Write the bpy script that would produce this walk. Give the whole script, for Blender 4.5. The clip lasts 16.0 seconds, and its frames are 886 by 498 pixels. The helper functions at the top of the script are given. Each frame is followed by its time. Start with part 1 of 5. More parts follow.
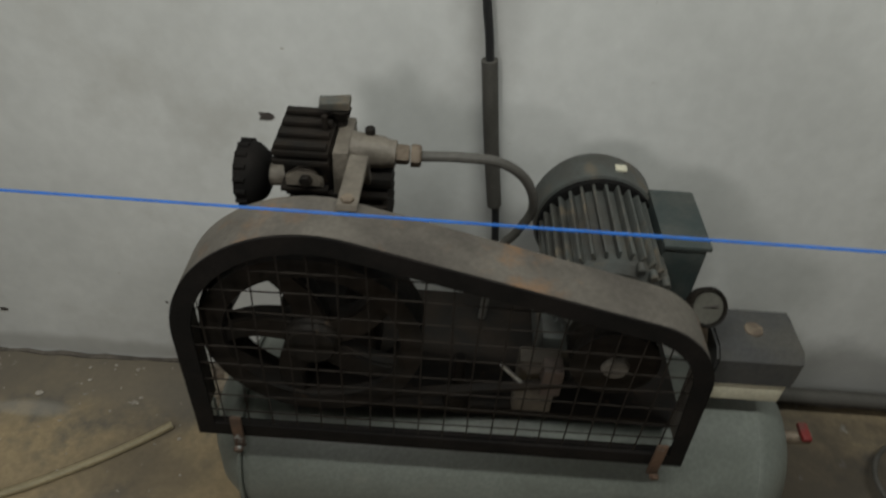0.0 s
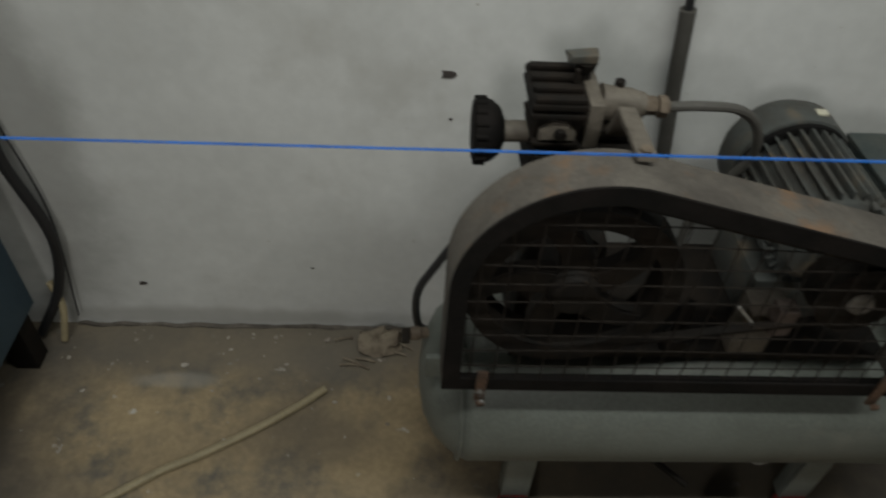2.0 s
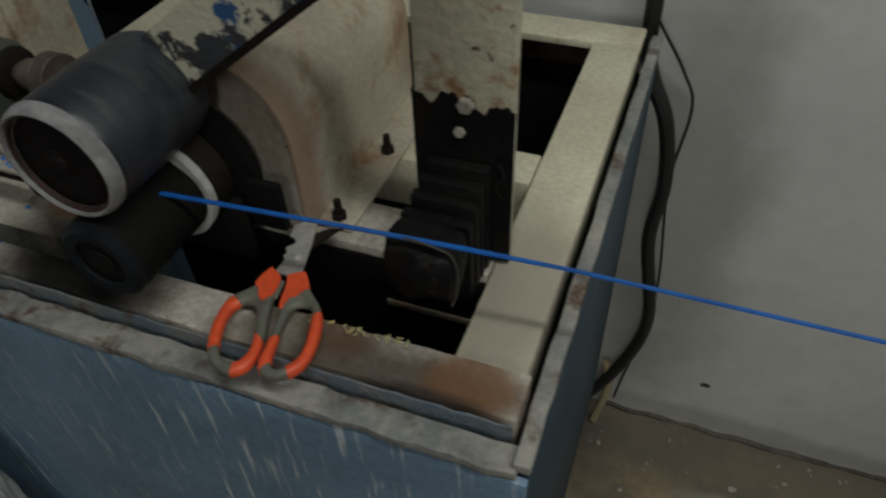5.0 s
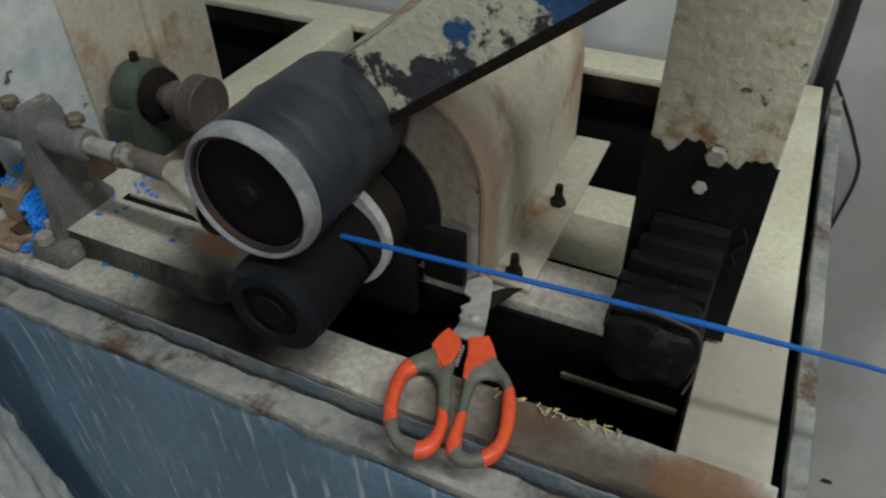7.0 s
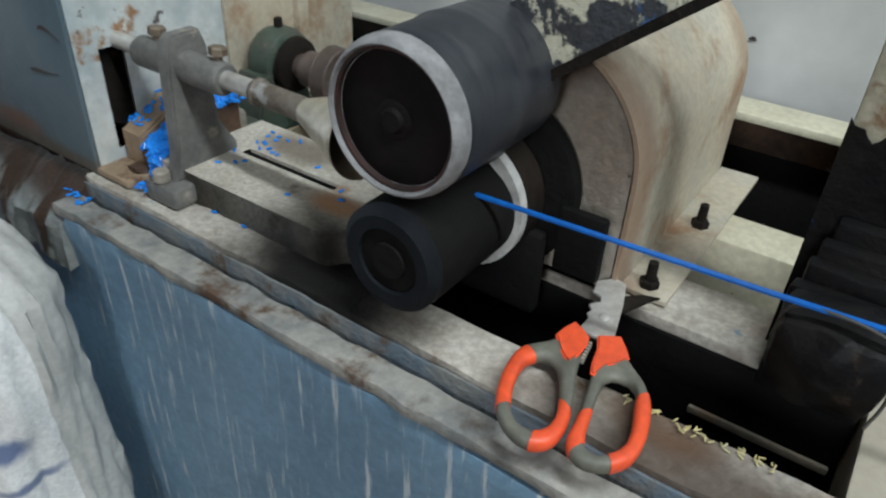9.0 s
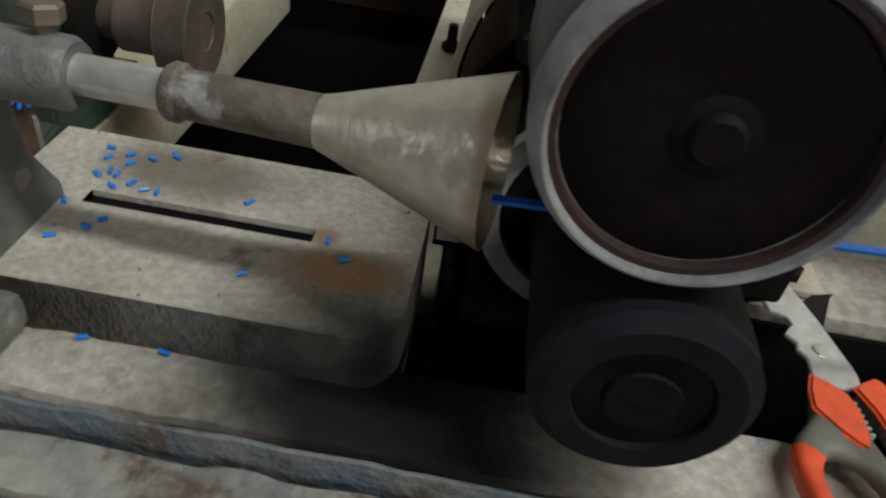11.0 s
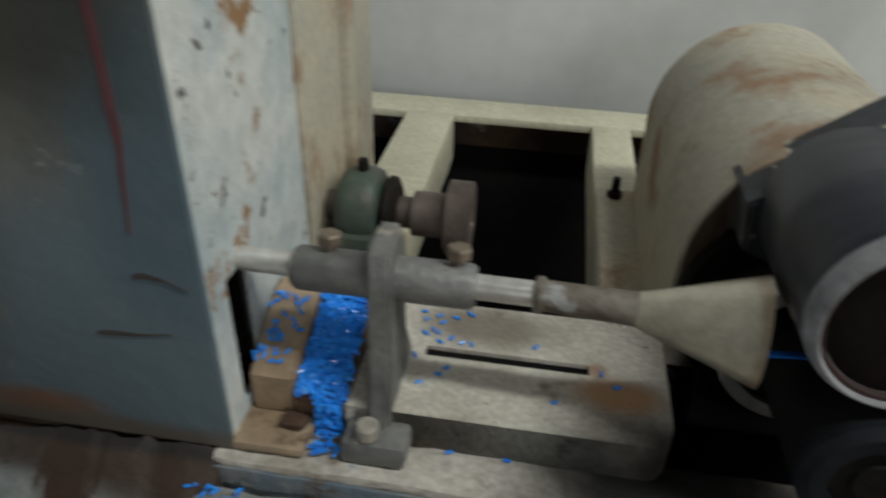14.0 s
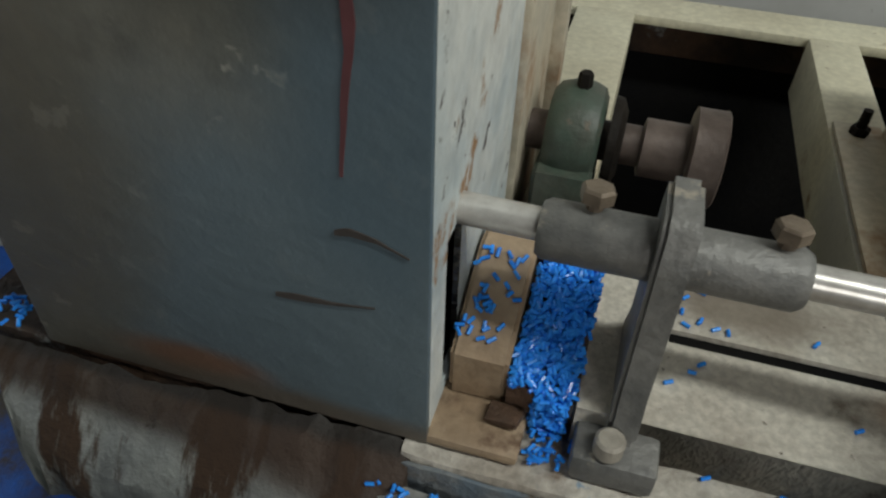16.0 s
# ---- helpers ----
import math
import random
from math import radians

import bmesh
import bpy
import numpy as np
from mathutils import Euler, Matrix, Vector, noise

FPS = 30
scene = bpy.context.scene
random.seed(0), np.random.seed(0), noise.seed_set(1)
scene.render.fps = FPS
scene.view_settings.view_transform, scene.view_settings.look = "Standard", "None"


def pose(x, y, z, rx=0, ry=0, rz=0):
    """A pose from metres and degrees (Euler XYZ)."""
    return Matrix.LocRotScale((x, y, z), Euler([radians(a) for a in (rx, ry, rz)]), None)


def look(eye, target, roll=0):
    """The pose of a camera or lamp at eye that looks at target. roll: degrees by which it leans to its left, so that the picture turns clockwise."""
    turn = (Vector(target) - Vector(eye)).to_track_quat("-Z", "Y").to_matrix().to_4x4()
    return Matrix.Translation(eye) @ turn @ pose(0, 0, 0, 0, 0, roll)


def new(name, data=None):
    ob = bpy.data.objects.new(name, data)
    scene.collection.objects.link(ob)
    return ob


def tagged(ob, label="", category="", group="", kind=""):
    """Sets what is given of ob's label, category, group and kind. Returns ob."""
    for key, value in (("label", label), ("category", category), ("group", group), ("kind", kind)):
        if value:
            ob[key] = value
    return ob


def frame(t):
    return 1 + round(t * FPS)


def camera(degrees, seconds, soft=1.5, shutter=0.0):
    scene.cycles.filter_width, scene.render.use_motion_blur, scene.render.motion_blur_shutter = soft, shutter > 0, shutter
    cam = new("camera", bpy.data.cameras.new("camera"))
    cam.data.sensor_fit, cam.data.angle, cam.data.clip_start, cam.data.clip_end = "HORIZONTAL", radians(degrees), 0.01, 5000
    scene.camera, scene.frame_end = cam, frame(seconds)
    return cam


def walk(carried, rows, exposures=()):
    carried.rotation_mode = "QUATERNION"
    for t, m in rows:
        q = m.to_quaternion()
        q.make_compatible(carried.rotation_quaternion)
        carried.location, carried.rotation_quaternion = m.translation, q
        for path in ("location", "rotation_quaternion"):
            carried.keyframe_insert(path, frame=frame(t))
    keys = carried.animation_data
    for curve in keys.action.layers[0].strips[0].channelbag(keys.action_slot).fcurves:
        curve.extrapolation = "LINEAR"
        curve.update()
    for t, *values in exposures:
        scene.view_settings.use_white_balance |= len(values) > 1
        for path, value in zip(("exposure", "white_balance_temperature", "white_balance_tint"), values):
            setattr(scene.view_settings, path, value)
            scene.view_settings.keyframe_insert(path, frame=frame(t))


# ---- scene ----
cam = camera(63.7, 16.0, soft=2.2, shutter=0.4)
PATH = [
    (0, (1.188, -1.072, 1.36), (1.199, 0.425, 0.034), 4.2),
    (0.5, (1.078, -1.118, 1.349), (1.245, 0.311, -0.041), 5.2),
    (1, (1.023, -1.154, 1.33), (1.28, 0.253, -0.067), 6.7),
    (1.5, (0.942, -1.145, 1.328), (1.126, 0.28, -0.063), 6.5),
    (2, (0.805, -1.094, 1.341), (0.907, 0.331, -0.058), 4.1),
    (2.5, (0.668, -1.038, 1.347), (0.714, 0.407, -0.035), 4.1),
    (3, (0.484, -1.045, 1.376), (0.567, 0.416, 0.013), 1.5),
    (3.5, (0.323, -1.043, 1.361), (0.315, 0.415, -0.009), 2.0),
    (4, (0.263, -0.981, 1.337), (0.001, 0.45, -0.036), -0.8),
    (4.5, (0.158, -0.926, 1.317), (-0.313, 0.419, -0.086), -2.7),
    (7, (-0.07, -0.906, 1.26), (-0.744, 0.474, -0.021), -1.3),
    (7.5, (-0.055, -0.891, 1.231), (-0.993, 0.375, -0.001), -2.3),
    (8, (-0.047, -0.868, 1.201), (-1.089, 0.377, 0.034), -1.5),
    (8.5, (-0.058, -0.892, 1.189), (-1.113, 0.404, 0.09), -0.1),
    (9, (-0.101, -0.926, 1.176), (-1.017, 0.464, 0.068), 3.2),
    (11.5, (-0.389, -0.796, 1.096), (-0.348, 0.763, -0.156), 7.5),
    (12, (-0.376, -0.805, 1.123), (-0.331, 0.802, -0.067), 5.0),
    (12.5, (-0.374, -0.827, 1.137), (-0.334, 0.803, -0.021), 4.4),
    (13, (-0.378, -0.847, 1.146), (-0.322, 0.793, 0.003), 4.5),
    (13.5, (-0.411, -0.874, 1.166), (-0.418, 0.77, 0.027), 3.9),
    (14, (-0.473, -0.908, 1.203), (-0.724, 0.754, 0.118), 1.6),
    (14.5, (-0.525, -0.918, 1.215), (-0.994, 0.704, 0.142), 2.1),
    (15, (-0.554, -0.892, 1.21), (-1.095, 0.666, 0.08), 0.3),
    (15.5, (-0.546, -0.841, 1.18), (-1.083, 0.607, -0.09), -0.1),
    (16, (-0.576, -0.827, 1.162), (-0.975, 0.624, -0.155), 2.0),
]
EXPOSURES = [(0, -0.52, 6500, 10), (1, -0.8, 6500, 10), (1.5, -0.85, 6500, 10), (2, -0.75, 6450, 10), (2.5, -0.65, 6350, 10), (3, -0.68, 6350, 10), (3.5, -1.03, 6450, 10), (4, -1.2, 6500, 10), (4.5, -1.25, 6500, 10),
             (7, -0.5, 6150, 10), (7.5, -0.45, 6000, 10), (8, -0.45, 6050, 10), (8.5, -0.22, 6000, 10), (9, 0.15, 5950, 10),
             (11.5, -0.32, 6450, 10), (12, -0.36, 6400, 10), (13, -0.45, 6350, 10), (14, -0.2, 6350, 10), (15, -0.2, 6500, 10), (16, -0.22, 6500, 10)]
walk(cam, [(t, look(eye, target, roll)) for t, eye, target, roll in PATH], EXPOSURES)

# ---- light ----
world = bpy.data.worlds.new("world")
scene.world = world
world.use_nodes = True
world.node_tree.nodes["Background"].inputs[0].default_value = (0.6, 0.7, 0.9, 1)
world.node_tree.nodes["Background"].inputs[1].default_value = 0.03


def area_lamp(name, eye, target, sx, sy, watts, colour):
    data = bpy.data.lights.new(name, "AREA")
    data.shape, data.size, data.size_y, data.energy, data.color = "RECTANGLE", sx, sy, watts, colour
    ob = new(name, data)
    ob.matrix_world = look(eye, target)
    return ob


# unseen sources: a small window in the south wall, a tube lamp under the ceiling, and a west-wall doorway added as fill
area_lamp("window_daylight", (0.22, -2.60, 1.62), (1.1, 0.0, 0.75), 0.42, 0.46, 9.5, (1.0, 0.985, 0.94)).data.spread = 2.3
area_lamp("door_fill", (-2.69, -0.95, 1.25), (0, -0.85, 0.9), 1.0, 1.9, 11, (0.88, 0.95, 1.0))
area_lamp("tube_light", (1.20, -1.00, 2.62), (1.20, -0.50, 0.5), 2.5, 0.1, 60, (0.945, 0.975, 0.915))

# ---- materials ----


def mat(name, a, b=None, scale=8.0, rough=0.6, metal=0.0, spot=None, spot_scale=20.0, spot_at=0.62, spot_soft=0.04,
        spot2=None, spot2_scale=60.0, spot2_at=0.66, bump=0.15, bump_scale=150.0, stretch=(1, 1, 1), coat=0.0, spot_stretch=None, grain_span=(0.86, 1.08), blots=(), spec=0.5):
    """Mottled surface: two colours at a large scale, up to two kinds of flakes or stains, fine relief."""
    m = bpy.data.materials.new(name)
    m.use_nodes = True
    n, l = m.node_tree.nodes, m.node_tree.links
    bsdf = n["Principled BSDF"]
    co = n.new("ShaderNodeTexCoord")

    def noise_at(sc, detail, st, seed, roughness=0.6):
        mp = n.new("ShaderNodeMapping")
        mp.inputs["Scale"].default_value = st
        mp.inputs["Location"].default_value = (seed, seed * 1.7, seed * 0.6)
        l.new(co.outputs["Object"], mp.inputs[0])
        t = n.new("ShaderNodeTexNoise")
        t.inputs["Scale"].default_value, t.inputs["Detail"].default_value = sc, detail
        t.inputs["Roughness"].default_value = roughness
        l.new(mp.outputs[0], t.inputs["Vector"])
        return t.outputs["Fac"]

    def ramp(src, lo, hi):
        r = n.new("ShaderNodeMapRange")
        r.interpolation_type = "SMOOTHSTEP"
        r.inputs["From Min"].default_value, r.inputs["From Max"].default_value = lo, hi
        l.new(src, r.inputs["Value"])
        return r.outputs[0]

    def mixed(fac, first, second):
        x = n.new("ShaderNodeMix")
        x.data_type = "RGBA"
        l.new(fac, x.inputs[0])
        for k, v in ((6, first), (7, second)):
            if isinstance(v, tuple):
                x.inputs[k].default_value = (*v, 1)
            else:
                l.new(v, x.inputs[k])
        return x.outputs[2]

    b = b or tuple(c * 0.75 for c in a)
    col = mixed(ramp(noise_at(scale, 5, stretch, 1.3), 0.35, 0.68), a, b)
    grain = noise_at(bump_scale, 4, stretch, 4.1)
    dark = mixed(ramp(grain, 0.3, 0.75), (grain_span[0],) * 3, (grain_span[1],) * 3)
    mul = n.new("ShaderNodeMix")
    mul.data_type, mul.blend_type = "RGBA", "MULTIPLY"
    mul.inputs[0].default_value = 1.0
    l.new(col, mul.inputs[6])
    l.new(dark, mul.inputs[7])
    col = mul.outputs[2]
    rgh = None
    if spot:
        f = ramp(noise_at(spot_scale, 6, spot_stretch or stretch, 7.7, 0.65), spot_at - spot_soft, spot_at + spot_soft)
        col = mixed(f, col, spot)
        rgh = f
    if spot2:
        col = mixed(ramp(noise_at(spot2_scale, 4, (1, 1, 1), 11.9), spot2_at - 0.03, spot2_at + 0.03), col, spot2)
    for place, size, colour, depth in blots:
        # a soft-edged blot of colour at a place on the surface, broken up by noise
        mp = n.new("ShaderNodeMapping")
        mp.vector_type = "TEXTURE"
        mp.inputs["Location"].default_value, mp.inputs["Scale"].default_value = place, size
        l.new(co.outputs["Object"], mp.inputs[0])
        ln = n.new("ShaderNodeVectorMath")
        ln.operation = "LENGTH"
        l.new(mp.outputs[0], ln.inputs[0])
        ad = n.new("ShaderNodeMath")
        ad.operation = "MULTIPLY_ADD"
        l.new(noise_at(9.0, 5, (1, 1, 1), place[0] * 3), ad.inputs[0])
        ad.inputs[1].default_value = 1.1
        l.new(ln.outputs["Value"], ad.inputs[2])
        f = n.new("ShaderNodeMath")
        f.operation = "MULTIPLY"
        l.new(ramp(ad.outputs[0], 1.85, 0.95), f.inputs[0])
        f.inputs[1].default_value = depth
        col = mixed(f.outputs[0], col, colour)
    l.new(col, bsdf.inputs["Base Color"])
    if rgh:
        rr = n.new("ShaderNodeMapRange")
        rr.inputs["To Min"].default_value, rr.inputs["To Max"].default_value = rough, min(1.0, rough + 0.3)
        l.new(rgh, rr.inputs["Value"])
        l.new(rr.outputs[0], bsdf.inputs["Roughness"])
    else:
        bsdf.inputs["Roughness"].default_value = rough
    bsdf.inputs["Metallic"].default_value = metal
    bsdf.inputs["Specular IOR Level"].default_value = spec
    bsdf.inputs["Coat Weight"].default_value = coat
    if bump:
        bp = n.new("ShaderNodeBump")
        bp.inputs["Strength"].default_value, bp.inputs["Distance"].default_value = bump, 0.003
        l.new(grain, bp.inputs["Height"])
        l.new(bp.outputs[0], bsdf.inputs["Normal"])
    return m


# the first blot paints the compressor's shade on the wall behind the tank
STAINS_AND_SHADE = [((1.30, 0, 0.36), (0.40, 1, 0.20), (0.26, 0.255, 0.24), 0.5), ((0.92, 0, 0.42), (0.10, 1, 0.10), (0.30, 0.295, 0.28), 0.35), ((1.24, 0, 0.98), (0.07, 1, 0.22), (0.30, 0.295, 0.285), 0.5),
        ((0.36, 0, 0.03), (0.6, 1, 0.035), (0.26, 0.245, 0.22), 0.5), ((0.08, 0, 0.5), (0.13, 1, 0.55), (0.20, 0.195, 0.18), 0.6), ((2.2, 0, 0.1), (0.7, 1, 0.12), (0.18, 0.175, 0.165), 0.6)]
M_WALL = mat("plaster", (0.60, 0.605, 0.59), (0.52, 0.525, 0.51), 2.2, 0.9, spot=(0.45, 0.445, 0.42), spot_scale=3.0, spot_at=0.66, spot_soft=0.14, spot2=(0.40, 0.38, 0.35), spot2_scale=45, spot2_at=0.75, bump=0.08, bump_scale=30, grain_span=(0.96, 1.03), blots=STAINS_AND_SHADE)
# ceiling and unseen walls are kept dark to cut the bounced fill light
M_CEIL = mat("dim_ceiling", (0.16, 0.155, 0.145), rough=0.9)
M_DIM = mat("dim_plaster", (0.15, 0.145, 0.135), (0.11, 0.105, 0.10), 2, 0.9)
# blots: oil under the compressor, shade painted in among the clutter at x 2.0
# the last blot is a near-black patch under the machine's end
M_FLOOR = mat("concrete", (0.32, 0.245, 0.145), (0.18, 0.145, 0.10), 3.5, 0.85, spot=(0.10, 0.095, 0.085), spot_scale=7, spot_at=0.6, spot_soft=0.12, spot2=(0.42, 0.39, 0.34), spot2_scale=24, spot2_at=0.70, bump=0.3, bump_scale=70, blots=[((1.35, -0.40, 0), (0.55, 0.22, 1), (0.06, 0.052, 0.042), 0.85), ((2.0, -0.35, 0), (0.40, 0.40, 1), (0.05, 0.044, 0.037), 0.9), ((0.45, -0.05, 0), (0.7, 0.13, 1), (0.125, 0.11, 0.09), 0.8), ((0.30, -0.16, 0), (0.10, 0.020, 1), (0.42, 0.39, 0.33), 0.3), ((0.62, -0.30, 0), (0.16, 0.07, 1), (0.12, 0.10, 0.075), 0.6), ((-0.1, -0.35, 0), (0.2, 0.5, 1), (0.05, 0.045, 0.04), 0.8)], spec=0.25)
M_CREAM = mat("cream_paint", (0.66, 0.63, 0.48), (0.55, 0.51, 0.38), 9, 0.45, spot=(0.26, 0.17, 0.09), spot_scale=16, spot_at=0.70, spot_soft=0.06, spot2=(0.18, 0.10, 0.05), spot2_scale=90, spot2_at=0.72, bump=0.15, blots=[((-0.03, -0.56, 0.88), (0.05, 0.13, 0.06), (0.27, 0.24, 0.20), 0.8), ((-0.40, -0.40, 0.88), (0.05, 0.09, 0.06), (0.36, 0.36, 0.34), 0.7), ((-0.61, -0.43, 0.88), (0.05, 0.07, 0.06), (0.30, 0.22, 0.13), 0.7)])
M_SLATE = mat("slate_blue_paint", (0.040, 0.070, 0.095), (0.028, 0.050, 0.070), 5, 0.55, spot=(0.09, 0.12, 0.14), spot_scale=40, spot_at=0.72, bump=0.12, spec=0.3)
M_BLUE = mat("worn_blue_paint", (0.185, 0.305, 0.425), (0.13, 0.22, 0.315), 5, 0.45, spot=(0.46, 0.51, 0.54), spot_scale=30, spot_at=0.605, spot_soft=0.06, spot_stretch=(4.0, 1, 0.30), spot2=(0.10, 0.07, 0.05), spot2_scale=22, spot2_at=0.74, bump=0.15, blots=[((-0.82, -0.70, 0.80), (0.10, 1, 0.14), (0.27, 0.31, 0.325), 0.8), ((-0.73, -0.70, 0.83), (0.035, 1, 0.10), (0.16, 0.085, 0.045), 0.8), ((-0.80, -0.70, 0.84), (0.03, 1, 0.05), (0.14, 0.08, 0.045), 0.7)])
# base lifted towards white: the side sheet's light from the east is in it
M_GREYBLUE = mat("peeling_lit_grey_blue", (0.60, 0.61, 0.58), (0.36, 0.43, 0.46), 10, 0.6, spot=(0.27, 0.15, 0.07), spot_scale=17, spot_at=0.62, spot_soft=0.04, spot2=(0.09, 0.08, 0.075), spot2_scale=55, spot2_at=0.65, bump=0.5, bump_scale=70)
M_OLIVE = mat("oily_dark_paint", (0.165, 0.158, 0.130), (0.105, 0.118, 0.112), 6.5, 0.5, spot=(0.055, 0.053, 0.046), spot_scale=7, spot_at=0.60, spot_soft=0.1, spot2=(0.27, 0.26, 0.22), spot2_scale=46, spot2_at=0.655, bump=0.3, bump_scale=60, blots=[((-0.675, -0.652, 0.955), (0.13, 1, 0.10), (0.115, 0.158, 0.185), 0.9), ((-0.645, -0.652, 1.06), (0.04, 1, 0.10), (0.075, 0.115, 0.145), 0.85), ((-0.745, -0.652, 0.903), (0.042, 1, 0.012), (0.17, 0.085, 0.045), 0.85), ((-0.70, -0.652, 0.888), (0.12, 1, 0.012), (0.11, 0.085, 0.06), 0.8), ((-0.80, -0.652, 1.00), (0.06, 1, 0.12), (0.10, 0.085, 0.055), 0.6), ((-0.70, -0.652, 1.14), (0.10, 1, 0.06), (0.035, 0.034, 0.028), 0.85)], spec=0.3)
# first blot: near-black front right corner; last blot: brown patch behind the guide tube
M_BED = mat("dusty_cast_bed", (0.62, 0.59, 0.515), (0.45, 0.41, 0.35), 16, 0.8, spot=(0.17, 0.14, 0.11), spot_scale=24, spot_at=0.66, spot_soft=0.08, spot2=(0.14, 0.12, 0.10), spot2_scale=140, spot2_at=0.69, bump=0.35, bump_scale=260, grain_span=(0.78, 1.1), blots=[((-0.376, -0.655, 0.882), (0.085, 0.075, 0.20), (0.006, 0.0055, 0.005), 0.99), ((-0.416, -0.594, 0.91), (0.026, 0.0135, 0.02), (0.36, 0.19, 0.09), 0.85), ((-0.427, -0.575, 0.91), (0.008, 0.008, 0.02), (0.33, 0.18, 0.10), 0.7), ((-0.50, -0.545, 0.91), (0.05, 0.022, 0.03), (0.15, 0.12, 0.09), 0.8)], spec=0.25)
M_LIP = mat("worn_lip", (0.33, 0.32, 0.29), (0.17, 0.18, 0.18), 24, 0.8, spot=(0.10, 0.065, 0.045), spot_scale=22, spot_at=0.59, spot_soft=0.08, bump=0.45, bump_scale=180, spec=0.25)
M_FLAKED = mat("flaked_blue_edge", (0.10, 0.135, 0.17), (0.17, 0.175, 0.17), 30, 0.7, spot=(0.09, 0.07, 0.055), spot_scale=28, spot_at=0.58, spot_soft=0.06, bump=0.7, bump_scale=160)
# first blot: near-black stretch of ledge by the lower roller
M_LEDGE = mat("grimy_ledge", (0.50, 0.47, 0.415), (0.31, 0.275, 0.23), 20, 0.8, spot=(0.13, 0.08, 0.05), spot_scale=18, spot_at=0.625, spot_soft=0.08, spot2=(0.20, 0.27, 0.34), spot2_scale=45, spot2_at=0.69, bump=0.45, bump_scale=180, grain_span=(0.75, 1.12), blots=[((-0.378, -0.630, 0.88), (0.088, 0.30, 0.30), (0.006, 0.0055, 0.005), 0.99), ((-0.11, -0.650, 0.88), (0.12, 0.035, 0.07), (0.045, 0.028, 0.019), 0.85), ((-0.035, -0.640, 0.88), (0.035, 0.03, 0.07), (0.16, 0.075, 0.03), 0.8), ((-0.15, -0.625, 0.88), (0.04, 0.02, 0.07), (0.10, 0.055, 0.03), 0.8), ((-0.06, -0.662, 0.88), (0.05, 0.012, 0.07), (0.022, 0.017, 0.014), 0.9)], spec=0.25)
M_RUST = mat("rusty_edge", (0.095, 0.052, 0.030), (0.022, 0.016, 0.012), 16, 0.8, spot=(0.24, 0.25, 0.24), spot_scale=22, spot_at=0.64, spot2=(0.05, 0.035, 0.025), spot2_scale=70, bump=0.8, bump_scale=160)
# rust in blots; the thin last one paints the gap's shade along the housing
M_SILL = mat("rust_streaked_sill", (0.33, 0.345, 0.33), (0.15, 0.16, 0.16), 16, 0.75, spot=(0.050, 0.028, 0.016), spot_scale=15, spot_at=0.53, spot_soft=0.05, spot_stretch=(2.4, 0.7, 0.6), spot2=(0.015, 0.012, 0.010), spot2_scale=38, spot2_at=0.66, bump=1.0, bump_scale=80, blots=[((-0.74, -0.6625, 0.880), (0.30, 0.017, 0.022), (0.030, 0.017, 0.010), 0.96), ((-0.67, -0.672, 0.872), (0.07, 0.022, 0.022), (0.036, 0.020, 0.012), 0.9), ((-0.74, -0.655, 0.884), (0.26, 0.006, 0.02), (0.012, 0.010, 0.008), 0.9)])
M_HOOD = mat("dusty_hood_paint", (0.50, 0.44, 0.335), (0.42, 0.395, 0.325), 10, 0.6, spot=(0.30, 0.18, 0.10), spot_scale=13, spot_at=0.59, spot_soft=0.1, spot2=(0.20, 0.12, 0.07), spot2_scale=120, spot2_at=0.72, bump=0.2, blots=[((-0.22, -0.525, 0.95), (0.03, 0.035, 0.12), (0.20, 0.105, 0.055), 0.7), ((-0.30, -0.53, 1.05), (0.10, 0.03, 0.05), (0.22, 0.12, 0.065), 0.6), ((-0.225, -0.30, 1.0), (0.04, 0.03, 0.12), (0.22, 0.12, 0.065), 0.5)])
M_RUSTCREAM = mat("rust_bitten_cream", (0.50, 0.48, 0.36), (0.44, 0.42, 0.31), 12, 0.6, spot=(0.22, 0.10, 0.035), spot_scale=14, spot_at=0.585, spot_soft=0.05, spot2=(0.08, 0.045, 0.025), spot2_scale=48, spot2_at=0.66, bump=0.45)
M_HOODFRONT = mat("rusty_hood_front", (0.36, 0.33, 0.28), (0.22, 0.18, 0.14), 14, 0.7, spot=(0.12, 0.06, 0.03), spot_scale=14, spot_at=0.60, spot_soft=0.08, spot2=(0.03, 0.025, 0.02), spot2_scale=60, spot2_at=0.7, bump=0.4, blots=[((-0.303, -0.53, 1.045), (0.075, 1, 0.030), (0.050, 0.026, 0.014), 0.95), ((-0.375, -0.53, 1.0), (0.016, 1, 0.06), (0.07, 0.036, 0.02), 0.85)])
M_SOOT = mat("oily_black_steel", (0.011, 0.010, 0.009), (0.018, 0.014, 0.011), 18, 0.6, spot=(0.045, 0.032, 0.022), spot_scale=30, spot_at=0.68, bump=0.4, spec=0.1)
M_OILY = mat("oily_dusty_black", (0.006, 0.006, 0.007), (0.011, 0.010, 0.009), 22, 0.5, spot=(0.05, 0.036, 0.026), spot_scale=24, spot_at=0.68, spot_soft=0.06, spot2=(0.02, 0.045, 0.10), spot2_scale=26, spot2_at=0.68, bump=0.3, spec=0.1)
# for oily parts, and for sheets that put the shade of recesses into colour
M_BLACK = mat("black_oil_and_shade", (0.006, 0.006, 0.0065), (0.009, 0.0085, 0.008), 10, 0.7, bump=0.3, spec=0.08)
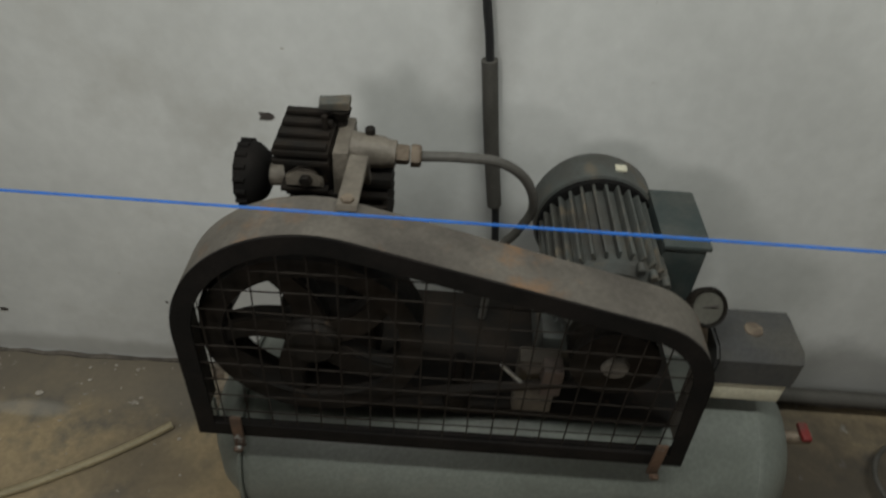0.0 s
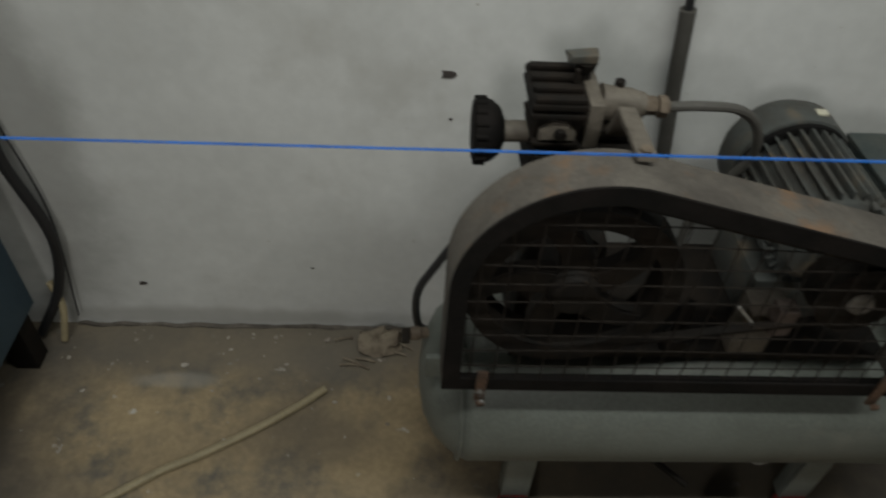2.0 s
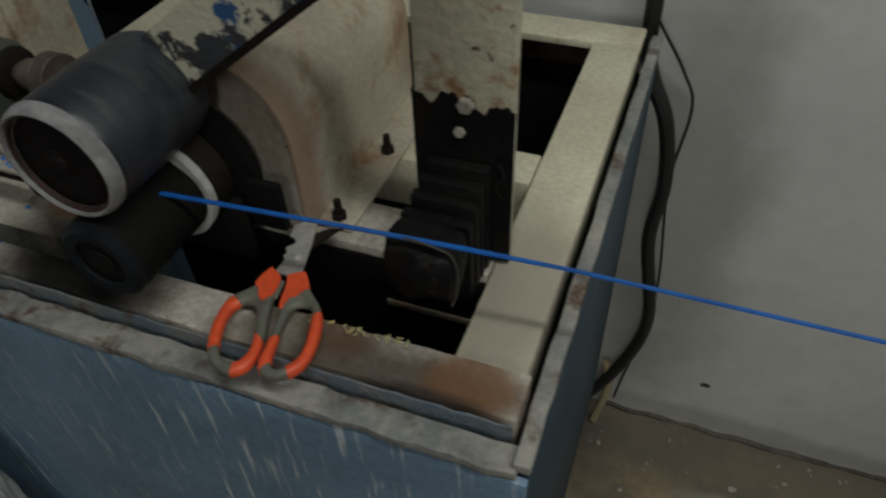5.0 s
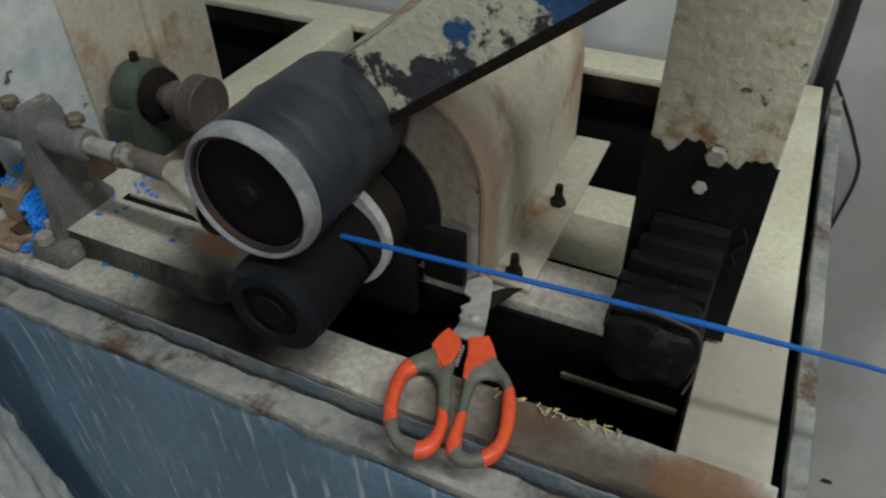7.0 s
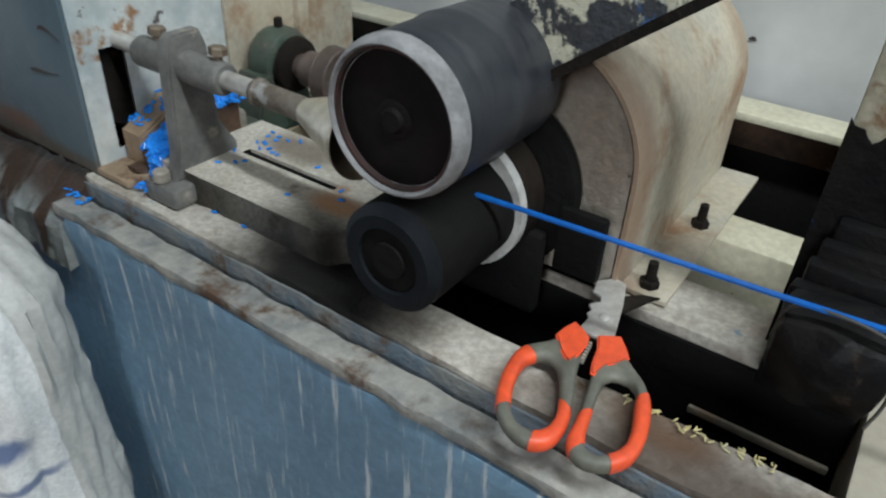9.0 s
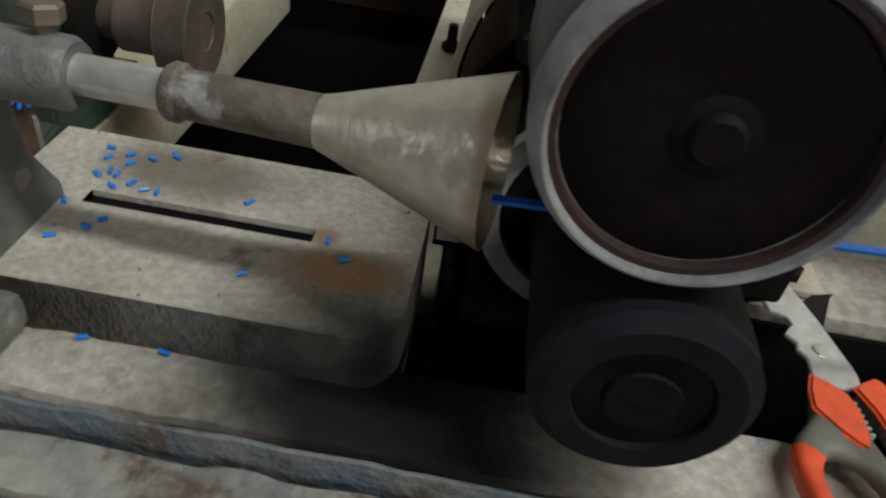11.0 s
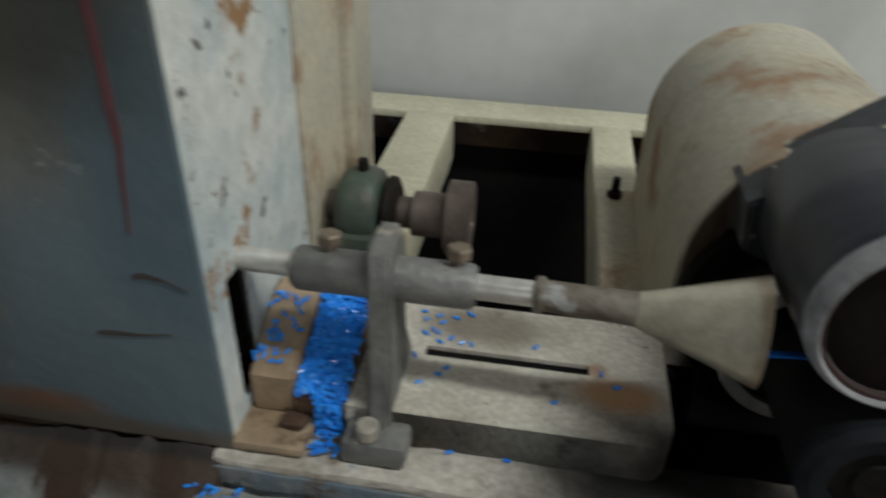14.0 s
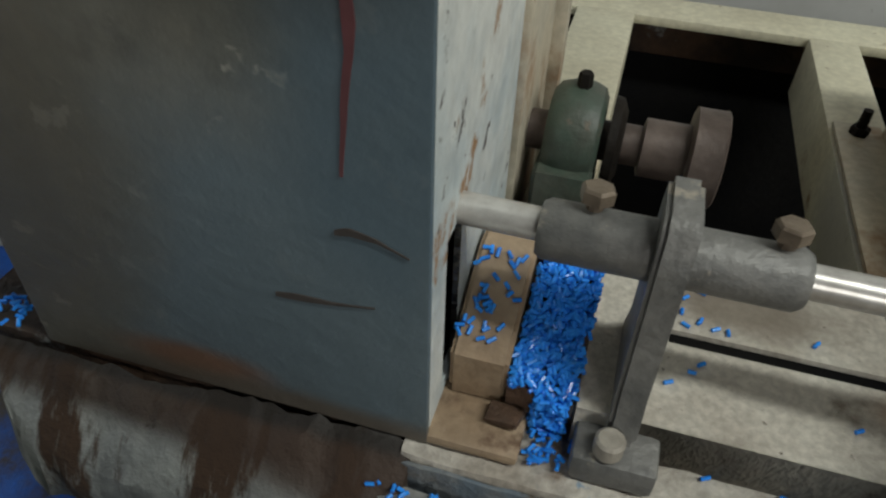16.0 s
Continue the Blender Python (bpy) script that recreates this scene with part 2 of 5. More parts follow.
M_ARM = mat("flaking_arm_paint", (0.045, 0.050, 0.060), (0.03, 0.03, 0.032), 20, 0.55, spot=(0.50, 0.49, 0.38), spot_scale=16, spot_at=0.52, spot_soft=0.02, spot2=(0.02, 0.075, 0.19), spot2_scale=26, spot2_at=0.60, bump=0.4)
M_RUBBER = mat("black_rubber", (0.018, 0.021, 0.028), (0.026, 0.029, 0.036), 30, 0.36, bump=0.04, spot=(0.05, 0.05, 0.055), spot_scale=9, spot_at=0.62, spot_soft=0.15, stretch=(1, 6, 1), spec=0.45)
M_RIM = mat("worn_grey_rim", (0.27, 0.27, 0.275), (0.18, 0.18, 0.185), 60, 0.75, spot=(0.09, 0.085, 0.085), spot_scale=30, spot_at=0.62, spot_soft=0.12, bump=0.3, spec=0.2)
M_PALERIM = mat("pale_wheel_rim", (0.52, 0.52, 0.50), (0.36, 0.36, 0.35), 60, 0.6, bump=0.3)
M_FACE = mat("dark_hub_face", (0.006, 0.0052, 0.005), (0.010, 0.007, 0.0065), 30, 0.7, bump=0.2, spec=0.12)
M_LOWER = mat("oily_blue_black", (0.008, 0.0095, 0.012), (0.012, 0.014, 0.017), 30, 0.6, bump=0.1, spec=0.1)
M_RED_RUST = mat("brown_red_ring", (0.040, 0.016, 0.013), (0.022, 0.013, 0.011), 40, 0.7, bump=0.2)
M_STEEL = mat("bright_steel", (0.66, 0.65, 0.62), (0.50, 0.48, 0.45), 40, 0.33, 0.55, bump=0.05)
M_DIRTY_STEEL = mat("dusty_steel", (0.36, 0.33, 0.28), (0.22, 0.20, 0.17), 35, 0.65, 0.15, spot=(0.16, 0.10, 0.06), spot_scale=45, spot_at=0.66, bump=0.4)
M_GREYSTEEL = mat("grey_bracket_steel", (0.19, 0.187, 0.176), (0.11, 0.112, 0.11), 30, 0.5, 0.2, spot=(0.33, 0.30, 0.25), spot_scale=40, spot_at=0.64, bump=0.4)
M_BRASS = mat("tarnished_brass", (0.19, 0.15, 0.11), (0.10, 0.075, 0.055), 40, 0.55, 0.3, bump=0.3)
M_GREEN = mat("dark_green_casting", (0.055, 0.085, 0.065), (0.07, 0.075, 0.06), 25, 0.5, spot=(0.15, 0.12, 0.09), spot_scale=40, spot_at=0.66, bump=0.3)
M_SHAFT = mat("brown_shaft", (0.155, 0.12, 0.105), (0.09, 0.068, 0.058), 30, 0.5, 0.3, bump=0.2)
M_PELLET = mat("blue_plastic", (0.035, 0.30, 0.90), (0.02, 0.20, 0.74), 120, 0.25, bump=0.0)
M_STRAP = mat("blue_strap", (0.010, 0.125, 0.48), (0.008, 0.09, 0.36), 40, 0.4, bump=0.05)
M_ORANGE = mat("orange_grip", (0.80, 0.10, 0.03), (0.70, 0.085, 0.03), 40, 0.45, bump=0.05)
M_GRIP = mat("grey_grip", (0.15, 0.15, 0.12), (0.11, 0.11, 0.09), 60, 0.6, bump=0.1)
M_CABLE = mat("black_cable", (0.015, 0.015, 0.016), rough=0.5, bump=0.05)
# the blot paints shade on the tank top under guard and mounting plate
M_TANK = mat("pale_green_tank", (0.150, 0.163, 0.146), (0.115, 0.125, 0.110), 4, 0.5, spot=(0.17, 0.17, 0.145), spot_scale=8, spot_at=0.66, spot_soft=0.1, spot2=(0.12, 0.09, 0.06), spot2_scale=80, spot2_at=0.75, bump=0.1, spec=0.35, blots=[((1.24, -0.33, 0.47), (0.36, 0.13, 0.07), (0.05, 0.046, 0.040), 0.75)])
M_GUARD = mat("dusty_brown_guard", (0.125, 0.112, 0.096), (0.070, 0.062, 0.054), 7, 0.75, spot=(0.19, 0.11, 0.06), spot_scale=9, spot_at=0.62, spot_soft=0.1, bump=0.4, spec=0.2)
M_GUARDRIM = mat("black_guard_frame", (0.009, 0.0085, 0.008), (0.014, 0.012, 0.011), 14, 0.75, bump=0.3, spec=0.06)
M_WIRE = mat("rusty_wire", (0.022, 0.018, 0.015), rough=0.8, spec=0.1)
M_MOTOR = mat("grey_green_motor", (0.060, 0.066, 0.062), (0.045, 0.042, 0.036), 12, 0.6, spot=(0.12, 0.095, 0.065), spot_scale=14, spot_at=0.6, spot_soft=0.1, bump=0.25)
M_TERMINAL = mat("dark_teal_box", (0.022, 0.034, 0.034), (0.05, 0.055, 0.05), 15, 0.55, bump=0.2)
M_TAN = mat("tan_castings", (0.15, 0.13, 0.105), (0.10, 0.085, 0.068), 25, 0.6, 0.1, bump=0.4)
M_SWITCH = mat("grey_switch_cover", (0.05, 0.05, 0.05), (0.07, 0.066, 0.058), 10, 0.7, bump=0.08, spec=0.2)
M_IVORY = mat("ivory_plastic", (0.52, 0.50, 0.39), (0.45, 0.42, 0.33), 20, 0.5, bump=0.05)
M_RED = mat("red_plastic", (0.15, 0.012, 0.011), (0.085, 0.009, 0.008), 20, 0.5, spot=(0.09, 0.05, 0.04), spot_scale=30, spot_at=0.58, spot_soft=0.1, bump=0.1)
M_DIAL = mat("gauge_dial", (0.10, 0.095, 0.08), rough=0.4, bump=0)
M_HOSE = mat("yellowed_hose", (0.30, 0.25, 0.15), (0.24, 0.20, 0.12), 20, 0.55, bump=0.1)
M_CONDUIT = mat("grey_conduit", (0.075, 0.070, 0.062), (0.05, 0.047, 0.04), 10, 0.7, bump=0.2)
M_SACK = mat("white_woven_plastic", (0.84, 0.85, 0.85), (0.74, 0.75, 0.76), 10, 0.5, spot=(0.50, 0.50, 0.50), spot_scale=25, spot_at=0.66, bump=0.35, bump_scale=260, blots=[((-0.572, -0.808, 0.722), (0.2, 0.020, 0.012), (0.05, 0.10, 0.26), 0.85), ((-0.572, -0.800, 0.680), (0.2, 0.035, 0.006), (0.05, 0.10, 0.26), 0.8)])
M_SACKGREY = mat("grey_liner", (0.56, 0.56, 0.54), (0.47, 0.47, 0.455), 6, 0.5, bump=0.1)
M_DEBRIS = mat("debris", (0.36, 0.33, 0.28), (0.18, 0.15, 0.12), 30, 0.9, bump=0.4)
M_RAG = mat("dry_brown_rag", (0.20, 0.165, 0.12), (0.11, 0.085, 0.06), 30, 0.9, bump=0.5)
M_CHUTE = mat("tan_oily_wood", (0.36, 0.27, 0.18), (0.25, 0.175, 0.11), 25, 0.6, spot=(0.13, 0.08, 0.05), spot_scale=30, spot_at=0.64, spot_soft=0.06, bump=0.3)
M_NECK = mat("scorched_steel", (0.20, 0.175, 0.145), (0.10, 0.08, 0.06), 45, 0.6, 0.2, spot=(0.33, 0.33, 0.32), spot_scale=40, spot_at=0.62, spot_soft=0.06, bump=0.4)
M_CONE = mat("tin_cone", (0.52, 0.48, 0.38), (0.34, 0.30, 0.23), 22, 0.30, 0.5, spot=(0.20, 0.14, 0.08), spot_scale=26, spot_at=0.64, spot_soft=0.06, bump=0.25, blots=[((-0.366, -0.623, 0.990), (0.006, 0.05, 0.04), (0.20, 0.12, 0.06), 0.7), ((-0.40, -0.632, 0.970), (0.030, 0.012, 0.010), (0.17, 0.165, 0.16), 0.7)])

M_BLUEHEAP = mat("blue_pellet_litter", (0.014, 0.15, 0.62), (0.012, 0.09, 0.40), 12, 0.5, spot=(0.10, 0.085, 0.065), spot_scale=5, spot_at=0.53, spot_soft=0.08, bump=1.0, bump_scale=180)
M_GROUT = mat("dark_mortar", (0.07, 0.06, 0.05), (0.14, 0.12, 0.10), 30, 0.9, bump=0.5)
M_SHAVING = mat("yellow_shavings", (0.55, 0.47, 0.20), (0.42, 0.40, 0.22), 60, 0.45, bump=0)
M_MARK = mat("dark_mark", (0.06, 0.05, 0.045), rough=0.9, bump=0.2)
M_REDPAINT = mat("red_drip", (0.14, 0.045, 0.05), rough=0.5, bump=0)

# ---- mesh helpers ----


def box(bm, x0, x1, y0, y1, z0, z1, bevel=0.002):
    r = bmesh.ops.create_cube(bm, size=1.0, matrix=Matrix.Translation(((x0 + x1) / 2, (y0 + y1) / 2, (z0 + z1) / 2)) @ Matrix.Diagonal((x1 - x0, y1 - y0, z1 - z0, 1)))
    if bevel:
        es = {e for v in r["verts"] for e in v.link_edges}
        bmesh.ops.bevel(bm, geom=list(es), offset=min(bevel, 0.4 * min(x1 - x0, y1 - y0, z1 - z0)), segments=2, affect="EDGES", profile=0.6)
    return bm


def boxed(*a, bevel=0.002):
    return box(bmesh.new(), *a, bevel=bevel)


def turned(bm, p0, p1, profile, seg=28, caps=True):
    """A turned body along the axis from p0 to p1; profile: (share of the way, radius) pairs."""
    p0, p1 = Vector(p0), Vector(p1)
    q = (p1 - p0).to_track_quat("Z", "Y")
    rings = []
    for s, r in profile:
        rings.append([bm.verts.new(p0.lerp(p1, s) + q @ Vector((r * math.cos(2 * math.pi * k / seg), r * math.sin(2 * math.pi * k / seg), 0))) for k in range(seg)])
    for a, b in zip(rings, rings[1:]):
        for k in range(seg):
            bm.faces.new((a[k], a[(k + 1) % seg], b[(k + 1) % seg], b[k]))
    if caps:
        bm.faces.new(rings[0][::-1])
        bm.faces.new(rings[-1])
    return bm


def rod(bm, p0, p1, r, seg=20, edge=0.0):
    d = (Vector(p1) - Vector(p0)).length
    e = edge or min(0.002, 0.2 * r)
    return turned(bm, p0, p1, [(0, r - e), (e / d, r), (1 - e / d, r), (1, r - e)], seg)


def smooth_path(points, steps=8):
    pts = [Vector(p) for p in points]
    pts = [2 * pts[0] - pts[1]] + pts + [2 * pts[-1] - pts[-2]]
    out = []
    for i in range(1, len(pts) - 2):
        a, b, c, d = pts[i - 1:i + 3]
        for k in range(steps):
            t = k / steps
            out.append(0.5 * (2 * b + (c - a) * t + (2 * a - 5 * b + 4 * c - d) * t * t + (3 * b - a - 3 * c + d) * t ** 3))
    out.append(pts[-2])
    return out


def hose(bm, points, r, seg=10, steps=8):
    path = smooth_path(points, steps)
    rings, side = [], None
    for i, p in enumerate(path):
        d = (path[min(i + 1, len(path) - 1)] - path[max(i - 1, 0)]).normalized()
        side = (side - d * side.dot(d)).normalized() if side else d.orthogonal().normalized()
        up = d.cross(side)
        rings.append([bm.verts.new(p + r * (math.cos(2 * math.pi * k / seg) * side + math.sin(2 * math.pi * k / seg) * up)) for k in range(seg)])
    for a, b in zip(rings, rings[1:]):
        for k in range(seg):
            bm.faces.new((a[k], a[(k + 1) % seg], b[(k + 1) % seg], b[k]))
    bm.faces.new(rings[0][::-1])
    bm.faces.new(rings[-1])
    return bm


def slab(bm, outline, axis, lo, hi, bevel=0.0):
    """A flat outline (pairs in the two other axes, in order) thickened along an axis."""
    def at(u, v, w):
        return {"x": (w, u, v), "y": (u, w, v), "z": (u, v, w)}[axis]
    a = [bm.verts.new(at(u, v, lo)) for u, v in outline]
    b = [bm.verts.new(at(u, v, hi)) for u, v in outline]
    fs = [bm.faces.new(a[::-1]), bm.faces.new(b)]
    n = len(a)
    fs += [bm.faces.new((a[k], a[(k + 1) % n], b[(k + 1) % n], b[k])) for k in range(n)]
    bmesh.ops.recalc_face_normals(bm, faces=fs)
    if bevel:
        bmesh.ops.bevel(bm, geom=list({e for f in fs[:2] for e in f.edges}), offset=bevel, segments=2, affect="EDGES")
    return bm


def band(bm, outer, inner, axis, lo, hi):
    """A closed band between two outlines of the same count, thickened along an axis."""
    def at(u, v, w):
        return {"x": (w, u, v), "y": (u, w, v), "z": (u, v, w)}[axis]
    n = len(outer)
    rows = [[bm.verts.new(at(u, v, w)) for u, v in o] for o, w in ((outer, lo), (outer, hi), (inner, hi), (inner, lo))]
    for r in range(4):
        a, b = rows[r], rows[(r + 1) % 4]
        for k in range(n):
            bm.faces.new((a[k], a[(k + 1) % n], b[(k + 1) % n], b[k]))
    bmesh.ops.recalc_face_normals(bm, faces=bm.faces[:])
    return bm


def hexbolt(bm, at, r, h, axis=(0, 0, 1), shank=0.0):
    a, d = Vector(at), Vector(axis).normalized()
    turned(bm, a, a + d * h, [(0, r), (0.8, r), (1, r * 0.85)], 6)
    if shank:
        turned(bm, a - d * shank, a, [(0, r * 0.5), (1, r * 0.5)], 10)
    return bm


def jitter(bm, amount, scale):
    for v in bm.verts:
        v.co += Vector((noise.noise(v.co * scale), noise.noise(v.co * scale + Vector((9, 3, 1))), noise.noise(v.co * scale + Vector((2, 8, 5))))) * amount
    return bm


def mesh_of(name, bm, material, smooth=35):
    bmesh.ops.recalc_face_normals(bm, faces=bm.faces[:])
    me = bpy.data.meshes.new(name)
    for e in bm.edges:
        e.smooth = not (len(e.link_faces) == 2 and e.calc_face_angle(0) > radians(smooth))
    for f in bm.faces:
        f.smooth = True
    bm.to_mesh(me)
    bm.free()
    me.materials.append(material)
    return me


def thing(name, place, label, category, group="", kind=""):
    ob = new(name)
    ob.empty_display_size = 0.05
    ob.location = place
    return tagged(ob, label, category, group, kind)


def part(name, bm, material, parent, label="", smooth=35):
    ob = new(name, mesh_of(name, bm, material, smooth))
    ob.parent = parent
    ob.matrix_parent_inverse = Matrix.Translation(-parent.location) if parent.data is None else Matrix.Identity(4)
    return tagged(ob, label) if label else ob


def solid(name, bm, material, label, category, group="", kind="", smooth=35):
    return tagged(new(name, mesh_of(name, bm, material, smooth)), label, category, group, kind)


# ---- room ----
solid("wall_north", boxed(-2.9, 3.6, 0.0, 0.15, -0.05, 2.9, bevel=0), M_WALL, "white plastered wall, stained and scuffed, shade painted behind the tank", "wall", kind="structure")
# walls out of view, dimmer than the north wall so they bounce less light
solid("wall_east", boxed(3.4, 3.55, -2.628, -0.002, -0.05, 2.9, bevel=0), M_DIM, "unseen side wall, darkened to cut bounced light", "wall", kind="structure")
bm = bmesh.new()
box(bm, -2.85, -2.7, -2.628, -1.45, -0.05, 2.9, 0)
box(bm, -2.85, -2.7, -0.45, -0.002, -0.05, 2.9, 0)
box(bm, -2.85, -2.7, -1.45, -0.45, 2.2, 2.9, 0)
solid("wall_west", bm, M_DIM, "unseen side wall, darkened to cut bounced light, with an added doorway", "wall", kind="structure")
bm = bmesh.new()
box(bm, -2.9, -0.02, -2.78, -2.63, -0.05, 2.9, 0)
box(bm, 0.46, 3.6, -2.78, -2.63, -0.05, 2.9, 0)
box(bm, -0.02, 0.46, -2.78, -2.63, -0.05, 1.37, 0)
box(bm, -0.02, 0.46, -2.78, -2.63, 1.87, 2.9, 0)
solid("wall_south", bm, M_DIM, "unseen south wall, darkened to cut bounced light, with a small window opening", "wall", kind="structure")
solid("floor", boxed(-3.0, 3.7, -2.85, 0.1, -0.12, 0.0, bevel=0), M_FLOOR, "worn dusty concrete floor with stains and painted shade", "floor", kind="structure")
solid("ceiling", boxed(-3.0, 3.7, -2.85, 0.2, 2.9, 3.0, bevel=0), M_CEIL, "unseen ceiling, darkened to cut bounced light", "ceiling", kind="structure")

# ---- cutting machine ----
machine = thing("cutting_machine", (-0.4, -0.4, 0.0), "old plastic strap pelletizing machine with worn blue and cream paint", "machine")
TOP = 0.88


def beam(x0, x1, y0, y1, z0=0.82, z1=TOP, material=M_CREAM, name="beam", label=""):
    return part(name, boxed(x0, x1, y0, y1, z0, z1, bevel=0.003), material, machine, label)


beam(-0.056, 0.0, -0.6165, -0.117)
beam(-0.885, 0.0, -0.1165, -0.062, z0=0.868, z1=TOP - 0.002, name="back_beam")
part("back_beam_web", boxed(-0.884, -0.002, -0.072, -0.064, 0.80, 0.8675, bevel=0.001), M_RUST, machine, "dark brown web of the back beam")
beam(-0.422, -0.378, -0.52, -0.1175)
beam(-0.640, -0.583, -0.52, -0.1175)
beam(-0.377, -0.057, -0.405, -0.357, name="cross_beam")
beam(-0.377, -0.057, -0.530, -0.474, name="cross_beam", material=M_LEDGE, label="grimy cross beam with a black plate in front")
# added black plate: the shade of the pit before the beam, as colour
part("pit_shade_plate", boxed(-0.375, -0.058, -0.5345, -0.531, 0.70, 0.872, bevel=0.001), M_BLACK, machine, "black plate standing for shade in the pit")
# front ledge, its groove and the lip of the sheet cladding
bm = boxed(-0.64, 0.004, -0.6585, -0.6172, 0.846, 0.884, bevel=0.003)
bmesh.ops.subdivide_edges(bm, edges=[e for e in bm.edges if e.calc_length() > 0.3], cuts=40, use_grid_fill=True)
jitter(jitter(bm, 0.0016, 60), 0.0014, 220)
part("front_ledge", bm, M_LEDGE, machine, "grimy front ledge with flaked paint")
bm = boxed(-0.645, 0.012, -0.6880, -0.6655, 0.8592, 0.869, bevel=0.002)
bmesh.ops.subdivide_edges(bm, edges=[e for e in bm.edges if e.calc_length() > 0.3], cuts=60, use_grid_fill=True)
jitter(bm, 0.002, 45)
part("front_lip", bm, M_LIP, machine, "bent rusty lip of the front sheet")
bm = boxed(-0.64, 0.002, -0.6612, -0.6588, 0.820, 0.8795, bevel=0.001)
bmesh.ops.subdivide_edges(bm, edges=[e for e in bm.edges if e.calc_length() > 0.3], cuts=60, use_grid_fill=True)
part("ledge_face", jitter(bm, 0.0012, 70), M_FLAKED, machine, "flaked blue edge of the ledge")
# black floor puts the groove's shade into its colour
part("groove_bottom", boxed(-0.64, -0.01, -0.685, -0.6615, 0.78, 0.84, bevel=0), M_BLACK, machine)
bm = boxed(-0.815, 0.020, -0.6870, -0.6800, 0.16, 0.8585, bevel=0.002)
bmesh.ops.subdivide_edges(bm, edges=[e for e in bm.edges if e.calc_length() > 0.3], cuts=40, use_grid_fill=True)
jitter(bm, 0.003, 7)
for v in bm.verts:
    if v.co.x < -0.645:
        v.co.z = min(v.co.z, 0.832)
part("front_panel", bm, M_BLUE, machine, "scratched blue front sheet")
part("side_panel", boxed(0.012, 0.020, -0.6795, -0.078, 0.16, 0.868, bevel=0.002), M_SLATE, machine, "dark slate-blue side sheet")
bm = boxed(0.0085, 0.021, -0.684, -0.072, 0.866, 0.876, bevel=0.002)
bmesh.ops.subdivide_edges(bm, edges=[e for e in bm.edges if e.calc_length() > 0.3], cuts=40, use_grid_fill=True)
jitter(bm, 0.0015, 50)
part("side_lip", bm, M_LIP, machine, "worn folded edge of the side sheet")
# black back panel keeps the inside of the machine as dark as shade
part("back_panel", boxed(-0.885, 0.012, -0.074, -0.070, 0.16, 0.82, bevel=0.001), M_BLACK, machine)
part("corner_panel", slab(bmesh.new(), [(-0.890, -0.640), (-0.8155, -0.6885), (-0.8145, -0.6840), (-0.8862, -0.637)], "z", 0.16, 0.828), M_BLUE, machine, "slanting grey-blue corner sheet")
part("end_panel", boxed(-0.890, -0.8865, -0.636, -0.078, 0.16, 0.862, bevel=0.001), M_BLUE, machine)
# black tray paints the shade at the bottom of the pit
part("bottom_tray", boxed(-0.82, 0.010, -0.690, -0.080, 0.162, 0.172, bevel=0.001), M_BLACK, machine, "black tray, pit shade put into its colour")
for x in (-0.025, -0.87):
    for y in (-0.66, -0.11):
        part("leg", boxed(max(x, -0.80) - 0.025, max(x, -0.80) + 0.025, y - 0.025, y + 0.025, 0.0, 0.162), M_SOOT, machine)

# slotted bed plate
bm = bmesh.new()
xs, ys = (-0.568, -0.386), (-0.630, -0.525)
outline = [(xs[0], ys[0])]
for k in range(7):
    a = -math.pi / 2 + k / 6 * math.pi / 2
    outline.append((xs[1] - 0.013 + 0.013 * math.cos(a), ys[0] + 0.020 + 0.020 * math.sin(a)))
outline += [(xs[1], ys[1] - 0.01), (xs[1] - 0.01, ys[1]), (xs[0], ys[1])]
sx0, sx1, sy0, sy1 = -0.532, -0.432, -0.5795, -0.5705


def plate_piece(x0, x1, y0, y1):
    return [(x0, y0), (x1, y0), (x1, y1), (x0, y1)]


right = [(sx1, ys[0])] + outline[1:-1] + [(sx1, ys[1])]
for o in (plate_piece(xs[0], sx0, ys[0], ys[1]), plate_piece(sx0, sx1, ys[0], sy0), plate_piece(sx0, sx1, sy1, ys[1]), right):
    slab(bm, o, "z", 0.845, 0.910)
bmesh.ops.remove_doubles(bm, verts=bm.verts[:], dist=0.0003)
part("bed_base", boxed(-0.628, -0.5685, -0.6165, -0.525, 0.846, 0.8915, bevel=0.001), M_RUST, machine, "rusty block under the chute")
# black strip just below the rim paints the deep slot's shade
part("slot_shade_strip", boxed(sx0 - 0.001, sx1 + 0.001, sy0 - 0.001, sy1 + 0.001, 0.85, 0.9068, bevel=0), M_BLACK, machine)
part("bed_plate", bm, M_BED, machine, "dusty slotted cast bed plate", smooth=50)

# ---- roller hood ----
HX, HZ, HR = -0.303, 0.968, 0.084


def hood_outline(r, foot):
    o = [(HX + r, foot), (HX + r, foot + 0.003), (HX + r, foot + 0.04), (HX + r, HZ - 0.006)]
    o += [(HX + r * math.cos(a), HZ + r * math.sin(a)) for a in [math.pi * k / 24 for k in range(25)]]
    return o + [(HX - r, HZ - 0.006), (HX - r, foot + 0.04), (HX - r, foot + 0.003), (HX - r, foot)]


hood = part("hood", band(bmesh.new(), hood_outline(HR, 0.884), hood_outline(HR - 0.003, 0.884), "y", -0.533, -0.295), M_HOOD, machine, "dusty cream curved sheet-metal roller hood", smooth=25)
bm = slab(bmesh.new(), hood_outline(HR - 0.0045, 0.8862), "y", -0.5315, -0.5285)
part("front_plate", bm, M_HOODFRONT, hood, "rust-stained hood front plate")
part("back_plate", slab(bmesh.new(), hood_outline(HR - 0.004, 0.884), "y", -0.300, -0.297), M_HOOD, hood)
